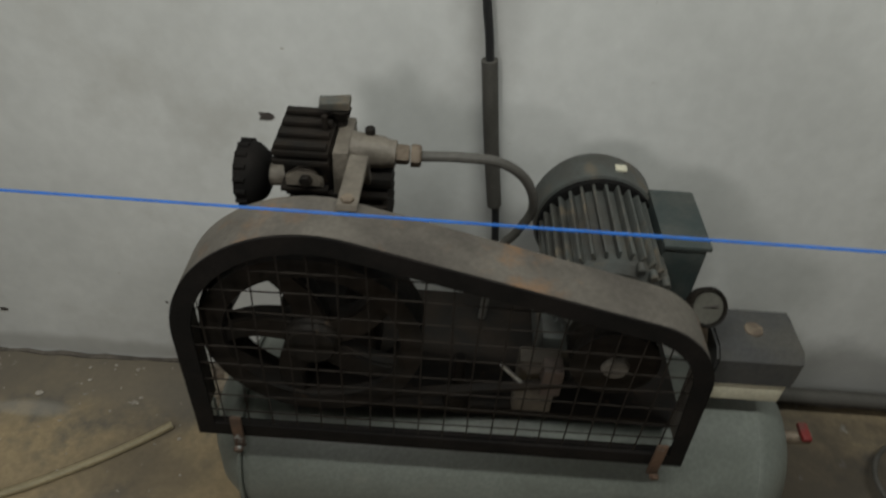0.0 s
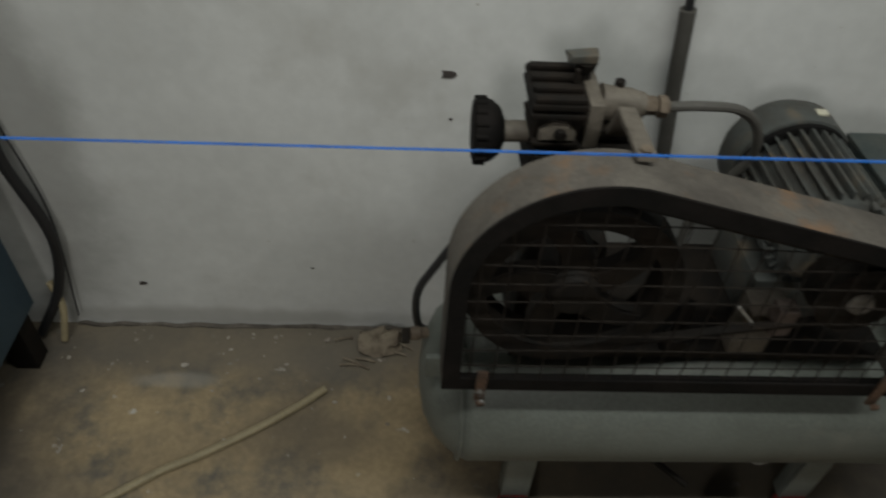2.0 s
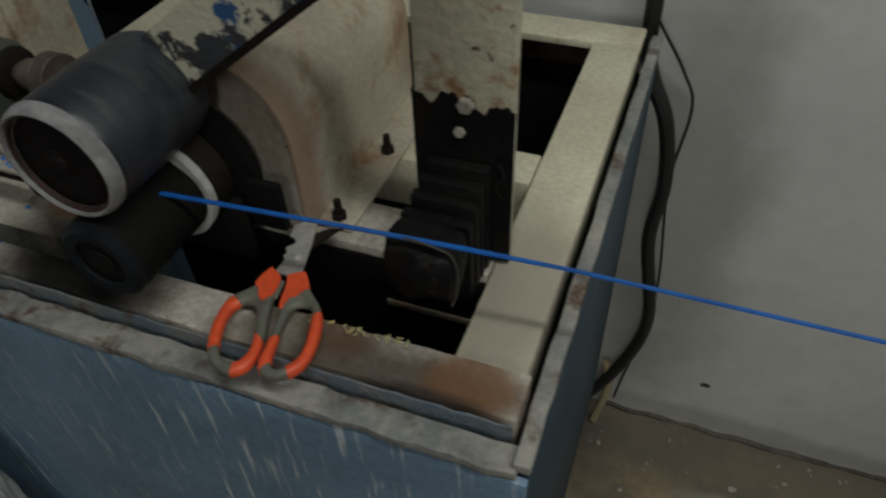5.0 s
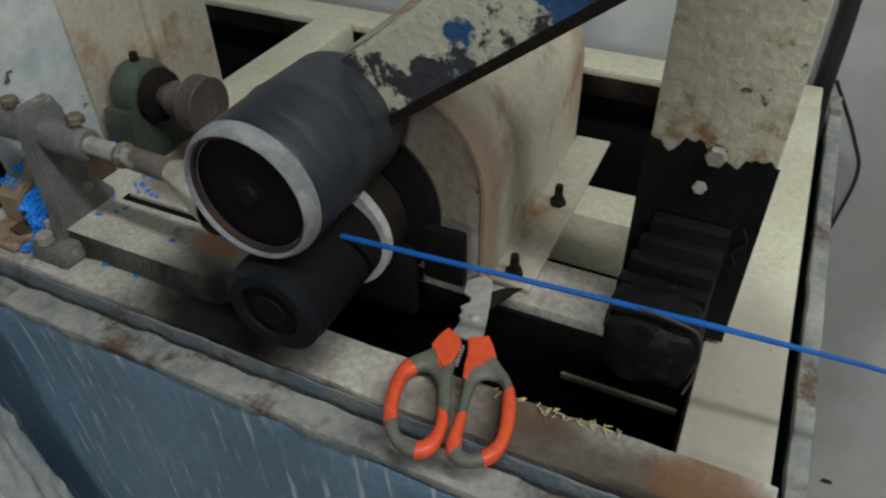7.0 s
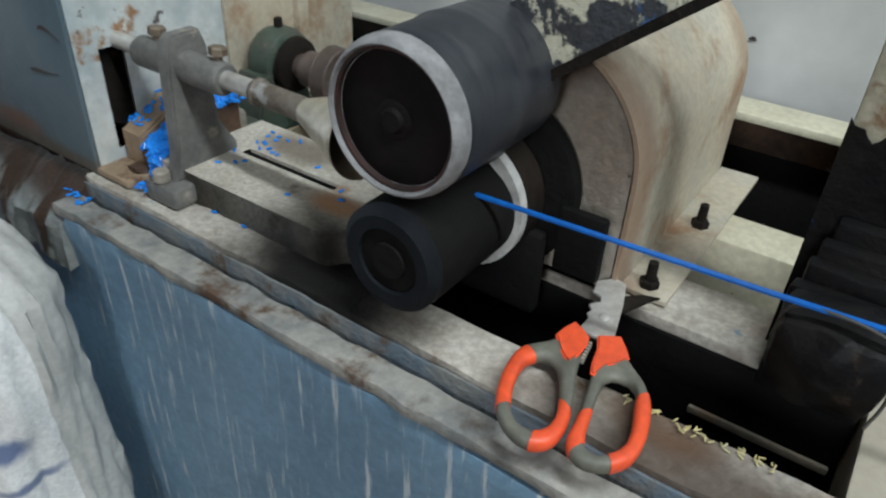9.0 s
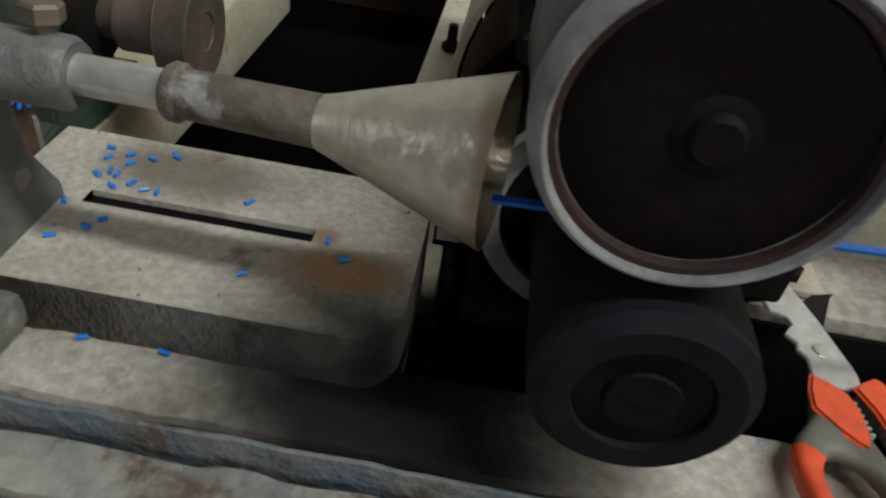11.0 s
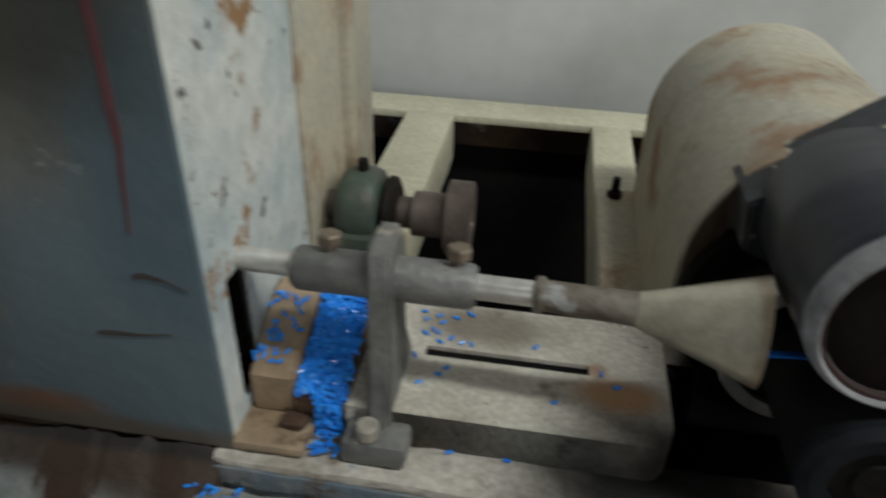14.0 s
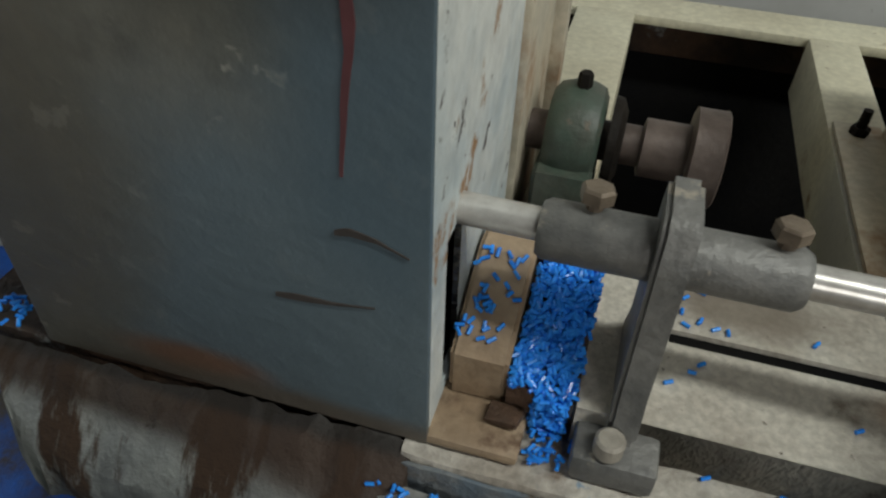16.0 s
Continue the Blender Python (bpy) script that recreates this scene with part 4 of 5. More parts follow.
def handle_mesh(rails, k0, k1, proud=0.0, closed=False, steps=4):
    """A moulded loop between an outer and an inner rail, rounded across; k0 to k1: the stretch that is built."""
    outer = smooth_path([(x, y, 0) for x, y, _, _ in rails], steps)
    inner = smooth_path([(u, v, 0) for _, _, u, v in rails], steps)
    bm, rings = bmesh.new(), []
    for k in range(k0, k1 + 1):
        o, i = outer[k], inner[k]
        across = (o - i).normalized()
        o, i = o + across * proud, i - across * proud
        ring = []
        for q in range(14):
            a = 2 * math.pi * q / 14
            p = o.lerp(i, 0.5 - 0.5 * math.copysign(abs(math.cos(a)) ** 0.75, math.cos(a)))
            ring.append(bm.verts.new((p.x, p.y, SZ + 0.001 + (0.0046 + proud) * math.copysign(abs(math.sin(a)) ** 0.75, math.sin(a)))))
        rings.append(ring)
    for a, b in zip(rings, rings[1:] + (rings[:1] if closed else [])):
        for q in range(14):
            bm.faces.new((a[q], a[(q + 1) % 14], b[(q + 1) % 14], b[q]))
    if not closed:
        bm.faces.new(rings[0][::-1])
        bm.faces.new(rings[-1])
    return bm


LOOPS = ([(-0.2190, -0.594, -0.2130, -0.633), (-0.224, -0.613, -0.2175, -0.631), (-0.233, -0.626, -0.2230, -0.6325), (-0.2362, -0.638, -0.2275, -0.642), (-0.2325, -0.660, -0.2250, -0.658),
          (-0.2230, -0.681, -0.2175, -0.675), (-0.2100, -0.692, -0.2085, -0.684), (-0.1960, -0.694, -0.1980, -0.684), (-0.1870, -0.685, -0.1935, -0.676), (-0.1865, -0.670, -0.1950, -0.664),
          (-0.1920, -0.650, -0.2015, -0.649), (-0.2000, -0.630, -0.2070, -0.639), (-0.2075, -0.603, -0.2105, -0.635)],
         [(-0.1925, -0.590, -0.1780, -0.621), (-0.1770, -0.606, -0.1720, -0.620), (-0.1650, -0.616, -0.1670, -0.6235), (-0.1560, -0.630, -0.1625, -0.636), (-0.1500, -0.651, -0.1575, -0.652),
          (-0.1500, -0.671, -0.1565, -0.666), (-0.1590, -0.684, -0.1630, -0.6775), (-0.1720, -0.688, -0.1705, -0.679), (-0.1815, -0.680, -0.1755, -0.671), (-0.1840, -0.664, -0.1790, -0.657),
          (-0.1895, -0.640, -0.1825, -0.640), (-0.1945, -0.620, -0.1840, -0.628), (-0.2020, -0.598, -0.1815, -0.6225)])
for rails, shells in zip(LOOPS, (((9, 20), (28, 38)), ((10, 23), (30, 37)))):
    ring = part("handle", handle_mesh(rails, 0, 48, closed=True), M_GRIP, scissors, "grey moulded handle grip", smooth=60)
    for k0, k1 in shells:
        part("orange_shell", handle_mesh(rails, k0, k1, 0.0005), M_ORANGE, ring, "orange plastic shell", smooth=60)
for o in ([(-0.2200, -0.5925), (-0.2130, -0.5960), (-0.2065, -0.6010), (-0.2045, -0.6080), (-0.2045, -0.6190), (-0.2060, -0.6290), (-0.2110, -0.6265), (-0.2170, -0.6205), (-0.2240, -0.6115), (-0.2230, -0.6020)],
          [(-0.2035, -0.5965), (-0.1975, -0.5920), (-0.1915, -0.5885), (-0.1850, -0.5960), (-0.1795, -0.6040), (-0.1825, -0.6110), (-0.1880, -0.6180), (-0.1900, -0.6300), (-0.1930, -0.6290), (-0.1960, -0.6200), (-0.1985, -0.6080)]):
    part("orange_neck", slab(bmesh.new(), o, "z", SZ + 0.0035, SZ + 0.0066, 0.0012), M_ORANGE, scissors, "orange handle neck")
bm = slab(bmesh.new(), [(-0.217, -0.596), (-0.197, -0.594), (-0.1965, -0.584), (-0.204, -0.555), (-0.2115, -0.532), (-0.2200, -0.529), (-0.2290, -0.540), (-0.2260, -0.553), (-0.2195, -0.555), (-0.2175, -0.560), (-0.2205, -0.564), (-0.2225, -0.567), (-0.2185, -0.572), (-0.2195, -0.576), (-0.2165, -0.580)], "z", SZ + 0.0005, SZ + 0.0028, 0.0005)
part("blade", bm, M_STEEL, scissors, "steel scissor blade with bottle-opener notch")
bm = slab(bmesh.new(), [(-0.212, -0.596), (-0.202, -0.596), (-0.203, -0.560), (-0.1915, -0.5325), (-0.1885, -0.528), (-0.2000, -0.532), (-0.2120, -0.545), (-0.2100, -0.570)], "z", SZ - 0.0022, SZ + 0.0002, 0.0005)
part("blade", bm, M_SOOT, scissors)
part("pivot", turned(bmesh.new(), (-0.209, -0.574, SZ + 0.0028), (-0.209, -0.574, SZ + 0.0042), [(0, 0.0036), (0.6, 0.0034), (1, 0.002)], 16), M_STEEL, scissors)
for k in range(6):
    t = k / 5
    for x, side in ((-0.2045, 1), (-0.1970, -1)):
        part("tooth", boxed(x + 0.0022 * t - 0.0011, x + 0.0022 * t + 0.0011, -0.6035 - 0.015 * t - 0.0008, -0.6035 - 0.015 * t + 0.0008, SZ, SZ + 0.0045, bevel=0.0005), M_DIRTY_STEEL, scissors)

# ---- cables behind the machine ----
solid("power_cable", hose(bmesh.new(), [(-0.02, -0.025, 2.2), (-0.01, -0.03, 1.3), (0.0, -0.03, 0.95), (0.006, -0.03, 0.82), (0.045, -0.035, 0.73), (0.062, -0.03, 0.62), (0.058, -0.03, 0.5), (0.087, -0.03, 0.31), (0.05, -0.03, 0.15), (-0.02, -0.05, 0.02)], 0.011), M_CABLE, "thick black power cable hanging between machine and wall", "cable")
solid("thin_wire", hose(bmesh.new(), [(0.012, -0.045, 0.88), (0.055, -0.02, 0.80), (0.075, -0.012, 0.74), (0.068, -0.012, 0.60), (0.09, -0.012, 0.35), (0.06, -0.02, 0.05)], 0.0022, 8), M_CABLE, "thin dark wire along the wall", "wire")
solid("pale_stick", hose(bmesh.new(), [(0.03, -0.06, 0.01), (0.045, -0.035, 0.10), (0.03, -0.02, 0.16)], 0.008, 8), M_HOSE, "pale pipe end standing in the corner", "pipe")

# ---- sack and pellet litter ----


def sack_body(cx, cy, rx, ry, z0, z1, seed, turn=0.0, gusset=False):
    bm = bmesh.new()
    rings = []
    nz, ns = 60, 150
    for j in range(nz + 1):
        s = j / nz
        w = 0.84 + 0.16 * math.sin(math.pi * min(1.0, s * 0.95)) ** 0.7 if s < 0.9 else (0.84 + 0.16 * math.sin(math.pi * 0.855) ** 0.7) * (1 - 9 * (s - 0.9) ** 1.35)
        ring = []
        for k in range(ns):
            a = 2 * math.pi * k / ns
            c, q = math.cos(a), math.sin(a)
            f = (abs(c) ** 2.3 + abs(q) ** 2.3) ** (-1 / 2.3)
            v = Vector((cx + rx * f * c * w, cy + ry * f * q * w, z0 + (z1 - z0) * s))
            fold = noise.noise(Vector((c * 3 + seed, q * 3, s * 5))) * 0.013 + noise.noise(Vector((c * 11 + seed, q * 11, s * 16))) * 0.005 + abs(noise.noise(Vector((c * 6, q * 6 + seed, s * 9)))) * 0.009 + abs(noise.noise(Vector((c * 16, q * 16 + seed, s * 34)))) * 0.006
            v += Vector((c, q, 0.4)) * fold
            dx_, dy_ = v.x - cx, v.y - cy
            v.x, v.y = cx + dx_ * math.cos(turn) - dy_ * math.sin(turn), cy + dx_ * math.sin(turn) + dy_ * math.cos(turn)
            if j == 0:
                v.z = z0
            ring.append(bm.verts.new(v))
        rings.append(ring)
    for a, b in zip(rings, rings[1:]):
        for k in range(ns):
            if gusset == (k < 34 or k > ns - 4):
                bm.faces.new((a[k], a[(k + 1) % ns], b[(k + 1) % ns], b[k]))
    if not gusset:
        bm.faces.new(rings[0][::-1])
        bm.faces.new(rings[-1])
    bmesh.ops.delete(bm, geom=[v for v in bm.verts if not v.link_faces], context="VERTS")
    return bm


sack = thing("woven_sack", (-0.86, -0.93, 0.0), "full white woven plastic sack leaning beside the machine", "sack")
SACK = (-0.838, -0.850, 0.29, 0.098, 0.0, 0.92, 2.0, math.radians(20))
part("sack_body", sack_body(*SACK), M_SACK, sack, smooth=50)
part("gusset", sack_body(*SACK, gusset=True), M_SACKGREY, sack, "smooth grey side fold of the sack", smooth=50)

bm = bmesh.new()
nx, ny = 60, 50
g = [[None] * (ny + 1) for _ in range(nx + 1)]
for i in range(nx + 1):
    for j in range(ny + 1):
        x, y = -2.69 + 1.79 * i / nx, -1.6 + 1.59 * j / ny
        e = min(1, 4 * min(1 - i / nx, j / ny, 1.0))
        g[i][j] = bm.verts.new((x, y, 0.004 + (0.02 + 0.03 * noise.noise(Vector((x * 3, y * 3, 0))) + 0.008 * noise.noise(Vector((x * 15, y * 15, 4)))) * e + 0.01 * e + 0.13 * max(0.0, min(1.0, (y + 0.75) / 0.6)) * min(1, e)))
for i in range(nx):
    for j in range(ny):
        bm.faces.new((g[i][j], g[i + 1][j], g[i + 1][j + 1], g[i][j + 1]))
tagged(solid("pellet_litter", bm, M_BLUEHEAP, "blue plastic pellets spread over the dirty floor", "pellets"), kind="stuff")

# ---- air compressor ----
comp = thing("air_compressor", (1.3, -0.345, 0.0), "dusty belt-driven air compressor on a pale green tank", "compressor")
AY, AZ, AR = -0.338, 0.292, 0.152
bm = turned(bmesh.new(), (0.832, AY, AZ), (1.80, AY, AZ), [(0, 0.02), (0.008, 0.07), (0.03, 0.112), (0.06, 0.138), (0.085, AR), (0.088, AR + 0.001), (0.91, AR + 0.001), (0.915, AR), (0.94, 0.138), (0.97, 0.112), (0.992, 0.07), (1, 0.02)], 64)
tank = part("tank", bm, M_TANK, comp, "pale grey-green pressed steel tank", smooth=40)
for x in (0.90, 1.71):
    part("weld_seam", turned(bmesh.new(), (x - 0.003, AY, AZ), (x + 0.003, AY, AZ), [(0, AR), (0.5, AR + 0.0016), (1, AR)], 64), M_TANK, tank)
# plate blackened so its colour carries the shade behind the guard
part("mount_plate", boxed(0.97, 1.58, -0.41, -0.16, 0.436, 0.452), M_SOOT, comp, "black mounting plate, guard shade in its colour")
for x in (1.02, 1.565):
    for y in (-0.455, -0.215):
        leg = part("leg", boxed(x - 0.026, x + 0.026, y - 0.004, y + 0.004, 0.055, 0.215), M_TANK, comp)
        part("leg_flange", boxed(x - 0.026, x - 0.020, y + 0.005, y + 0.030, 0.055, 0.20), M_TANK, leg)
        wheel_part = part("castor_wheel", turned(bmesh.new(), (x - 0.030, y - 0.018, 0.034), (x + 0.030, y - 0.018, 0.034), [(0, 0.024), (0.12, 0.033), (0.88, 0.033), (1, 0.024)], 28), M_RED, comp, "red plastic castor wheel")
        part("castor_fork", boxed(x - 0.030, x + 0.030, y - 0.026, y - 0.010, 0.062, 0.074, bevel=0.003), M_SOOT, wheel_part)
# drain cock and pipe stubs
part("drain_pipe", rod(bmesh.new(), (1.25, -0.44, 0.185), (1.33, -0.47, 0.13), 0.006), M_SOOT, comp)
valve = part("outlet_valve", rod(bmesh.new(), (1.79, AY, 0.33), (1.85, AY, 0.335), 0.012), M_BRASS, comp)
part("valve_lever", boxed(1.825, 1.841, AY - 0.02, AY + 0.015, 0.345, 0.355, bevel=0.003), M_RED, valve, "red valve lever")

# belt guard: rim, top skin and wire mesh
C1, R1, C2, R2 = (1.042, 0.664), 0.182, (1.428, 0.620), 0.126


def guard_outline(inset):
    r1, r2 = R1 - inset, R2 - inset
    dx, dz = C2[0] - C1[0], C2[1] - C1[1]
    dist = math.hypot(dx, dz)
    tilt = math.atan2(dz, dx) + math.acos((r1 - r2) / dist)
    o = [(0.860 + inset, 0.456 + inset)]
    for k in range(21):
        a = math.pi + (tilt - math.pi) * k / 20
        o.append((C1[0] + r1 * math.cos(a), C1[1] + r1 * math.sin(a)))
    for k in range(17):
        a = tilt * (1 - k / 16)
        o.append((C2[0] + r2 * math.cos(a), C2[1] + r2 * math.sin(a)))
    o.append((1.562 - inset * 0.9, 0.450 + inset))
    return o


GY = -0.488
guard = part("belt_guard", band(bmesh.new(), guard_outline(0.0), guard_outline(0.026), "y", GY, GY + 0.004), M_GUARDRIM, comp, "black steel belt guard frame", smooth=30)
o, i = guard_outline(0.0), guard_outline(0.003)
bm = bmesh.new()
for y in (GY + 0.0042,):
    a = [bm.verts.new((u, y, v)) for u, v in o]
    b = [bm.verts.new((u, y + 0.07, v)) for u, v in o]
    c = [bm.verts.new((u, y, v)) for u, v in i]
    e = [bm.verts.new((u, y + 0.07, v)) for u, v in i]
    for k in range(len(a) - 1):
        bm.faces.new((a[k], a[k + 1], b[k + 1], b[k]))
        bm.faces.new((c[k], e[k], e[k + 1], c[k + 1]))
        bm.faces.new((b[k], b[k + 1], e[k + 1], e[k]))
        bm.faces.new((a[k], c[k], c[k + 1], a[k + 1]))
part("guard_skin", bm, M_GUARD, guard, "dusty brown sheet over the belt guard", smooth=30)
part("guard_foot_bar", boxed(0.868, 1.556, GY + 0.006, GY + 0.03, 0.452, 0.458), M_GUARDRIM, guard)


def guard_span_z(x):
    pts = guard_outline(0.02)
    zs = []
    for (x0, z0), (x1, z1) in zip(pts, pts[1:] + pts[:1]):
        if (x0 - x) * (x1 - x) <= 0 and abs(x1 - x0) > 1e-6:
            zs.append(z0 + (z1 - z0) * (x - x0) / (x1 - x0))
    return min(zs), max(zs)


def guard_span_x(z):
    pts = guard_outline(0.02)
    xs_ = []
    for (x0, z0), (x1, z1) in zip(pts, pts[1:] + pts[:1]):
        if (z0 - z) * (z1 - z) <= 0 and abs(z1 - z0) > 1e-6:
            xs_.append(x0 + (x1 - x0) * (z - z0) / (z1 - z0))
    return min(xs_), max(xs_)


k = 0
x = 0.90
while x < 1.54:
    lo, hi = guard_span_z(x)
    b = 0.0025 * math.sin(k * 2.3)
    part("wire", hose(bmesh.new(), [(x, GY + 0.0055, lo), (x + b, GY + 0.0065, (lo + hi) / 2), (x - b * 0.5, GY + 0.0055, hi)], 0.0011, 5, 3), M_WIRE, guard)
    x += 0.0345
    k += 1
z = 0.505
while z < 0.84:
    lo, hi = guard_span_x(z)
    b = 0.003 * math.sin(z * 60)
    part("wire", hose(bmesh.new(), [(lo, GY + 0.008, z), ((lo + hi) / 2, GY + 0.009, z + b), (hi, GY + 0.008, z - b)], 0.0011, 5, 3), M_WIRE, guard)
    z += 0.0345
for x in (0.918, 1.522):
    part("mount_strap", boxed(x - 0.008, x + 0.008, GY - 0.006, GY - 0.001, 0.435, 0.505, bevel=0.002), M_RUST, guard, "rusty mounting strap")
    part("mount_bolt", hexbolt(bmesh.new(), (x, GY - 0.012, 0.444), 0.007, 0.007, (0, -1, -0.3)), M_RUST, guard)

# flywheel with curved spokes
FX, FZ, FY = 1.030, 0.640, -0.430
ang = [2 * math.pi * k / 64 for k in range(64)]
fly = part("flywheel", band(bmesh.new(), [(FX + 0.146 * math.cos(a), FZ + 0.146 * math.sin(a)) for a in ang], [(FX + 0.117 * math.cos(a), FZ + 0.117 * math.sin(a)) for a in ang], "y", FY - 0.03, FY + 0.02), M_SOOT, comp, "black cast-iron flywheel")
part("hub", turned(bmesh.new(), (FX, FY - 0.04, FZ), (FX, FY + 0.06, FZ), [(0, 0.03), (0.1, 0.036), (0.6, 0.042), (1, 0.04)], 28), M_SOOT, fly)
for s in range(5):
    a0 = 0.35 + s * 2 * math.pi / 5
    pts_o, pts_i = [], []
    for k in range(7):
        r = 0.03 + 0.092 * k / 6
        a = a0 + 0.35 * (k / 6) ** 1.5
        w = (0.026 - 0.007 * k / 6) / r * 0.9
        pts_o.append((FX + r * math.cos(a + w), FZ + r * math.sin(a + w)))
        pts_i.append((FX + r * math.cos(a - w), FZ + r * math.sin(a - w)))
    part("spoke", slab(bmesh.new(), pts_o + pts_i[::-1], "y", FY - 0.022, FY + 0.004, 0.003), M_SOOT, fly)
# belt
dx = 1.432 - FX
belt_o, belt_i = [], []
t = math.acos((0.150 - 0.058) / dx)
for k in range(25):
    a = t + (2 * math.pi - 2 * t) * k / 24
    belt_o.append((FX + 0.1525 * math.cos(a), FZ + 0.1525 * math.sin(a)))
    belt_i.append((FX + 0.1468 * math.cos(a), FZ + 0.1468 * math.sin(a)))
for k in range(13):
    a = -t + 2 * t * k / 12
    belt_o.append((1.432 + 0.060 * math.cos(a), 0.628 + 0.060 * math.sin(a)))
    belt_i.append((1.432 + 0.0542 * math.cos(a), 0.628 + 0.0542 * math.sin(a)))
part("drive_belt", band(bmesh.new(), belt_o, belt_i, "y", FY - 0.012, FY + 0.002), M_SOOT, comp, "black rubber drive belt")
mp = part("motor_pulley", turned(bmesh.new(), (1.432, FY - 0.028, 0.628), (1.432, FY + 0.03, 0.628), [(0, 0.054), (0.05, 0.06), (0.2, 0.054), (0.5, 0.054), (0.62, 0.06), (0.95, 0.06), (1, 0.03)], 40), M_SOOT, comp)
part("pulley_hub", turned(bmesh.new(), (1.432, FY - 0.034, 0.628), (1.432, FY - 0.027, 0.628), [(0, 0.016), (1, 0.02)], 20), M_GUARD, mp)

# pump
pump = part("crankcase", boxed(0.975, 1.105, -0.355, -0.195, 0.453, 0.63, bevel=0.02), M_SOOT, comp, "black pump crankcase")
part("crank_cover", turned(bmesh.new(), (FX, -0.39, FZ - 0.03), (FX, -0.374, FZ - 0.03), [(0, 0.05), (0.7, 0.06), (1, 0.062)], 30), M_SOOT, pump)
part("shaft", rod(bmesh.new(), (FX, FY + 0.02, FZ), (FX, -0.37, FZ), 0.018), M_SOOT, pump)
cyl = part("cylinder", boxed(0.982, 1.108, -0.300, -0.200, 0.62, 0.769, bevel=0.012), M_SOOT, comp, "black finned pump cylinder")
for k in range(6):
    z = 0.672 + 0.018 * k
    part("fin", boxed(0.976, 1.114, -0.307, -0.193, z, z + 0.006, bevel=0.002), M_SOOT, cyl)
head = part("cylinder_head", boxed(0.974, 1.040, -0.300, -0.215, 0.770, 0.830, bevel=0.004), M_SOOT, comp, "black pump head with tan valve body")
for k in range(2):
    part("fin", boxed(0.964, 1.038, -0.316, -0.208, 0.816 + 0.014 * k, 0.824 + 0.014 * k, bevel=0.002), M_SOOT, head)
part("fin", boxed(0.970, 1.034, -0.312, -0.210, 0.7705, 0.777, bevel=0.002), M_SOOT, head)
for k in range(4):
    part("fin", boxed(0.967, 1.035, -0.313 + 0.028 * k, -0.300 + 0.028 * k, 0.8385, 0.846, bevel=0.002), M_SOOT, head)
part("cover", slab(bmesh.new(), [(0.978, 0.780), (1.028, 0.780), (1.028, 0.792), (1.018, 0.806), (0.996, 0.809), (0.978, 0.796)], "y", -0.312, -0.3005, 0.003), M_TAN, head)
part("nut", hexbolt(bmesh.new(), (1.006, -0.312, 0.793), 0.009, 0.008, (0, -1, 0)), M_SOOT, head)
part("valve_plate", boxed(1.041, 1.062, -0.306, -0.215, 0.766, 0.834, bevel=0.003), M_TAN, head, "tan valve plate")
part("outlet_body", turned(bmesh.new(), (1.062, -0.270, 0.818), (1.122, -0.272, 0.816), [(0, 0.026), (0.1, 0.024), (0.7, 0.022), (0.85, 0.019), (1, 0.018)], 28), M_TAN, head, "tan outlet casting")
part("side_flange", boxed(1.063, 1.118, -0.300, -0.200, 0.776, 0.792, bevel=0.003), M_SOOT, head)
part("elbow_nut", hexbolt(bmesh.new(), (1.122, -0.272, 0.816), 0.0135, 0.018, (1, 0, 0)), M_BRASS, head)
part("elbow_nut", hexbolt(bmesh.new(), (1.142, -0.272, 0.815), 0.0155, 0.014, (1, 0, 0)), M_BRASS, head)
part("breather_stem", turned(bmesh.new(), (1.043, -0.235, 0.830), (1.043, -0.235, 0.858), [(0, 0.009), (0.5, 0.009), (0.6, 0.012), (1, 0.015)], 20), M_SOOT, head)
part("breather_cap", jitter(boxed(1.014, 1.058, -0.247, -0.223, 0.858, 0.872, bevel=0.006), 0.005, 55), M_MOTOR, head, "dusty dark breather cap")
part("stud", rod(bmesh.new(), (1.026, -0.262, 0.84), (1.026, -0.262, 0.862), 0.004), M_SOOT, head)
part("stud", rod(bmesh.new(), (1.086, -0.262, 0.838), (1.086, -0.262, 0.848), 0.007), M_SOOT, head)
filt = part("filter_stem", rod(bmesh.new(), (0.978, -0.243, 0.748), (0.935, -0.243, 0.747), 0.016), M_TAN, comp, "tan filter stem")
bm = turned(bmesh.new(), (0.940, -0.243, 0.747), (0.896, -0.243, 0.747), [(0, 0.022), (0.12, 0.034), (0.4, 0.044), (0.55, 0.046), (0.95, 0.046), (1.0, 0.042)], 40)
filter_cap = part("air_filter", bm, M_GUARDRIM, filt, "round black plastic air filter")
for k in range(16):
    a = 2 * math.pi * k / 16
    part("rib", turned(bmesh.new(), (0.898, -0.243 + 0.0465 * math.cos(a), 0.747 + 0.0465 * math.sin(a)), (0.914, -0.243 + 0.0465 * math.cos(a), 0.747 + 0.0465 * math.sin(a)), [(0, 0.004), (1, 0.004)], 8), M_GUARDRIM, filt)
part("stay", slab(bmesh.new(), [(-0.318, 0.796), (-0.305, 0.800), (-0.330, 0.850), (-0.440, 0.856), (-0.442, 0.849), (-0.338, 0.842)], "x", 1.068, 1.092, 0.001), M_TAN, comp, "tan flat steel stay")
part("stay_bolt", hexbolt(bmesh.new(), (1.080, -0.430, 0.855), 0.008, 0.006), M_BRASS, comp)
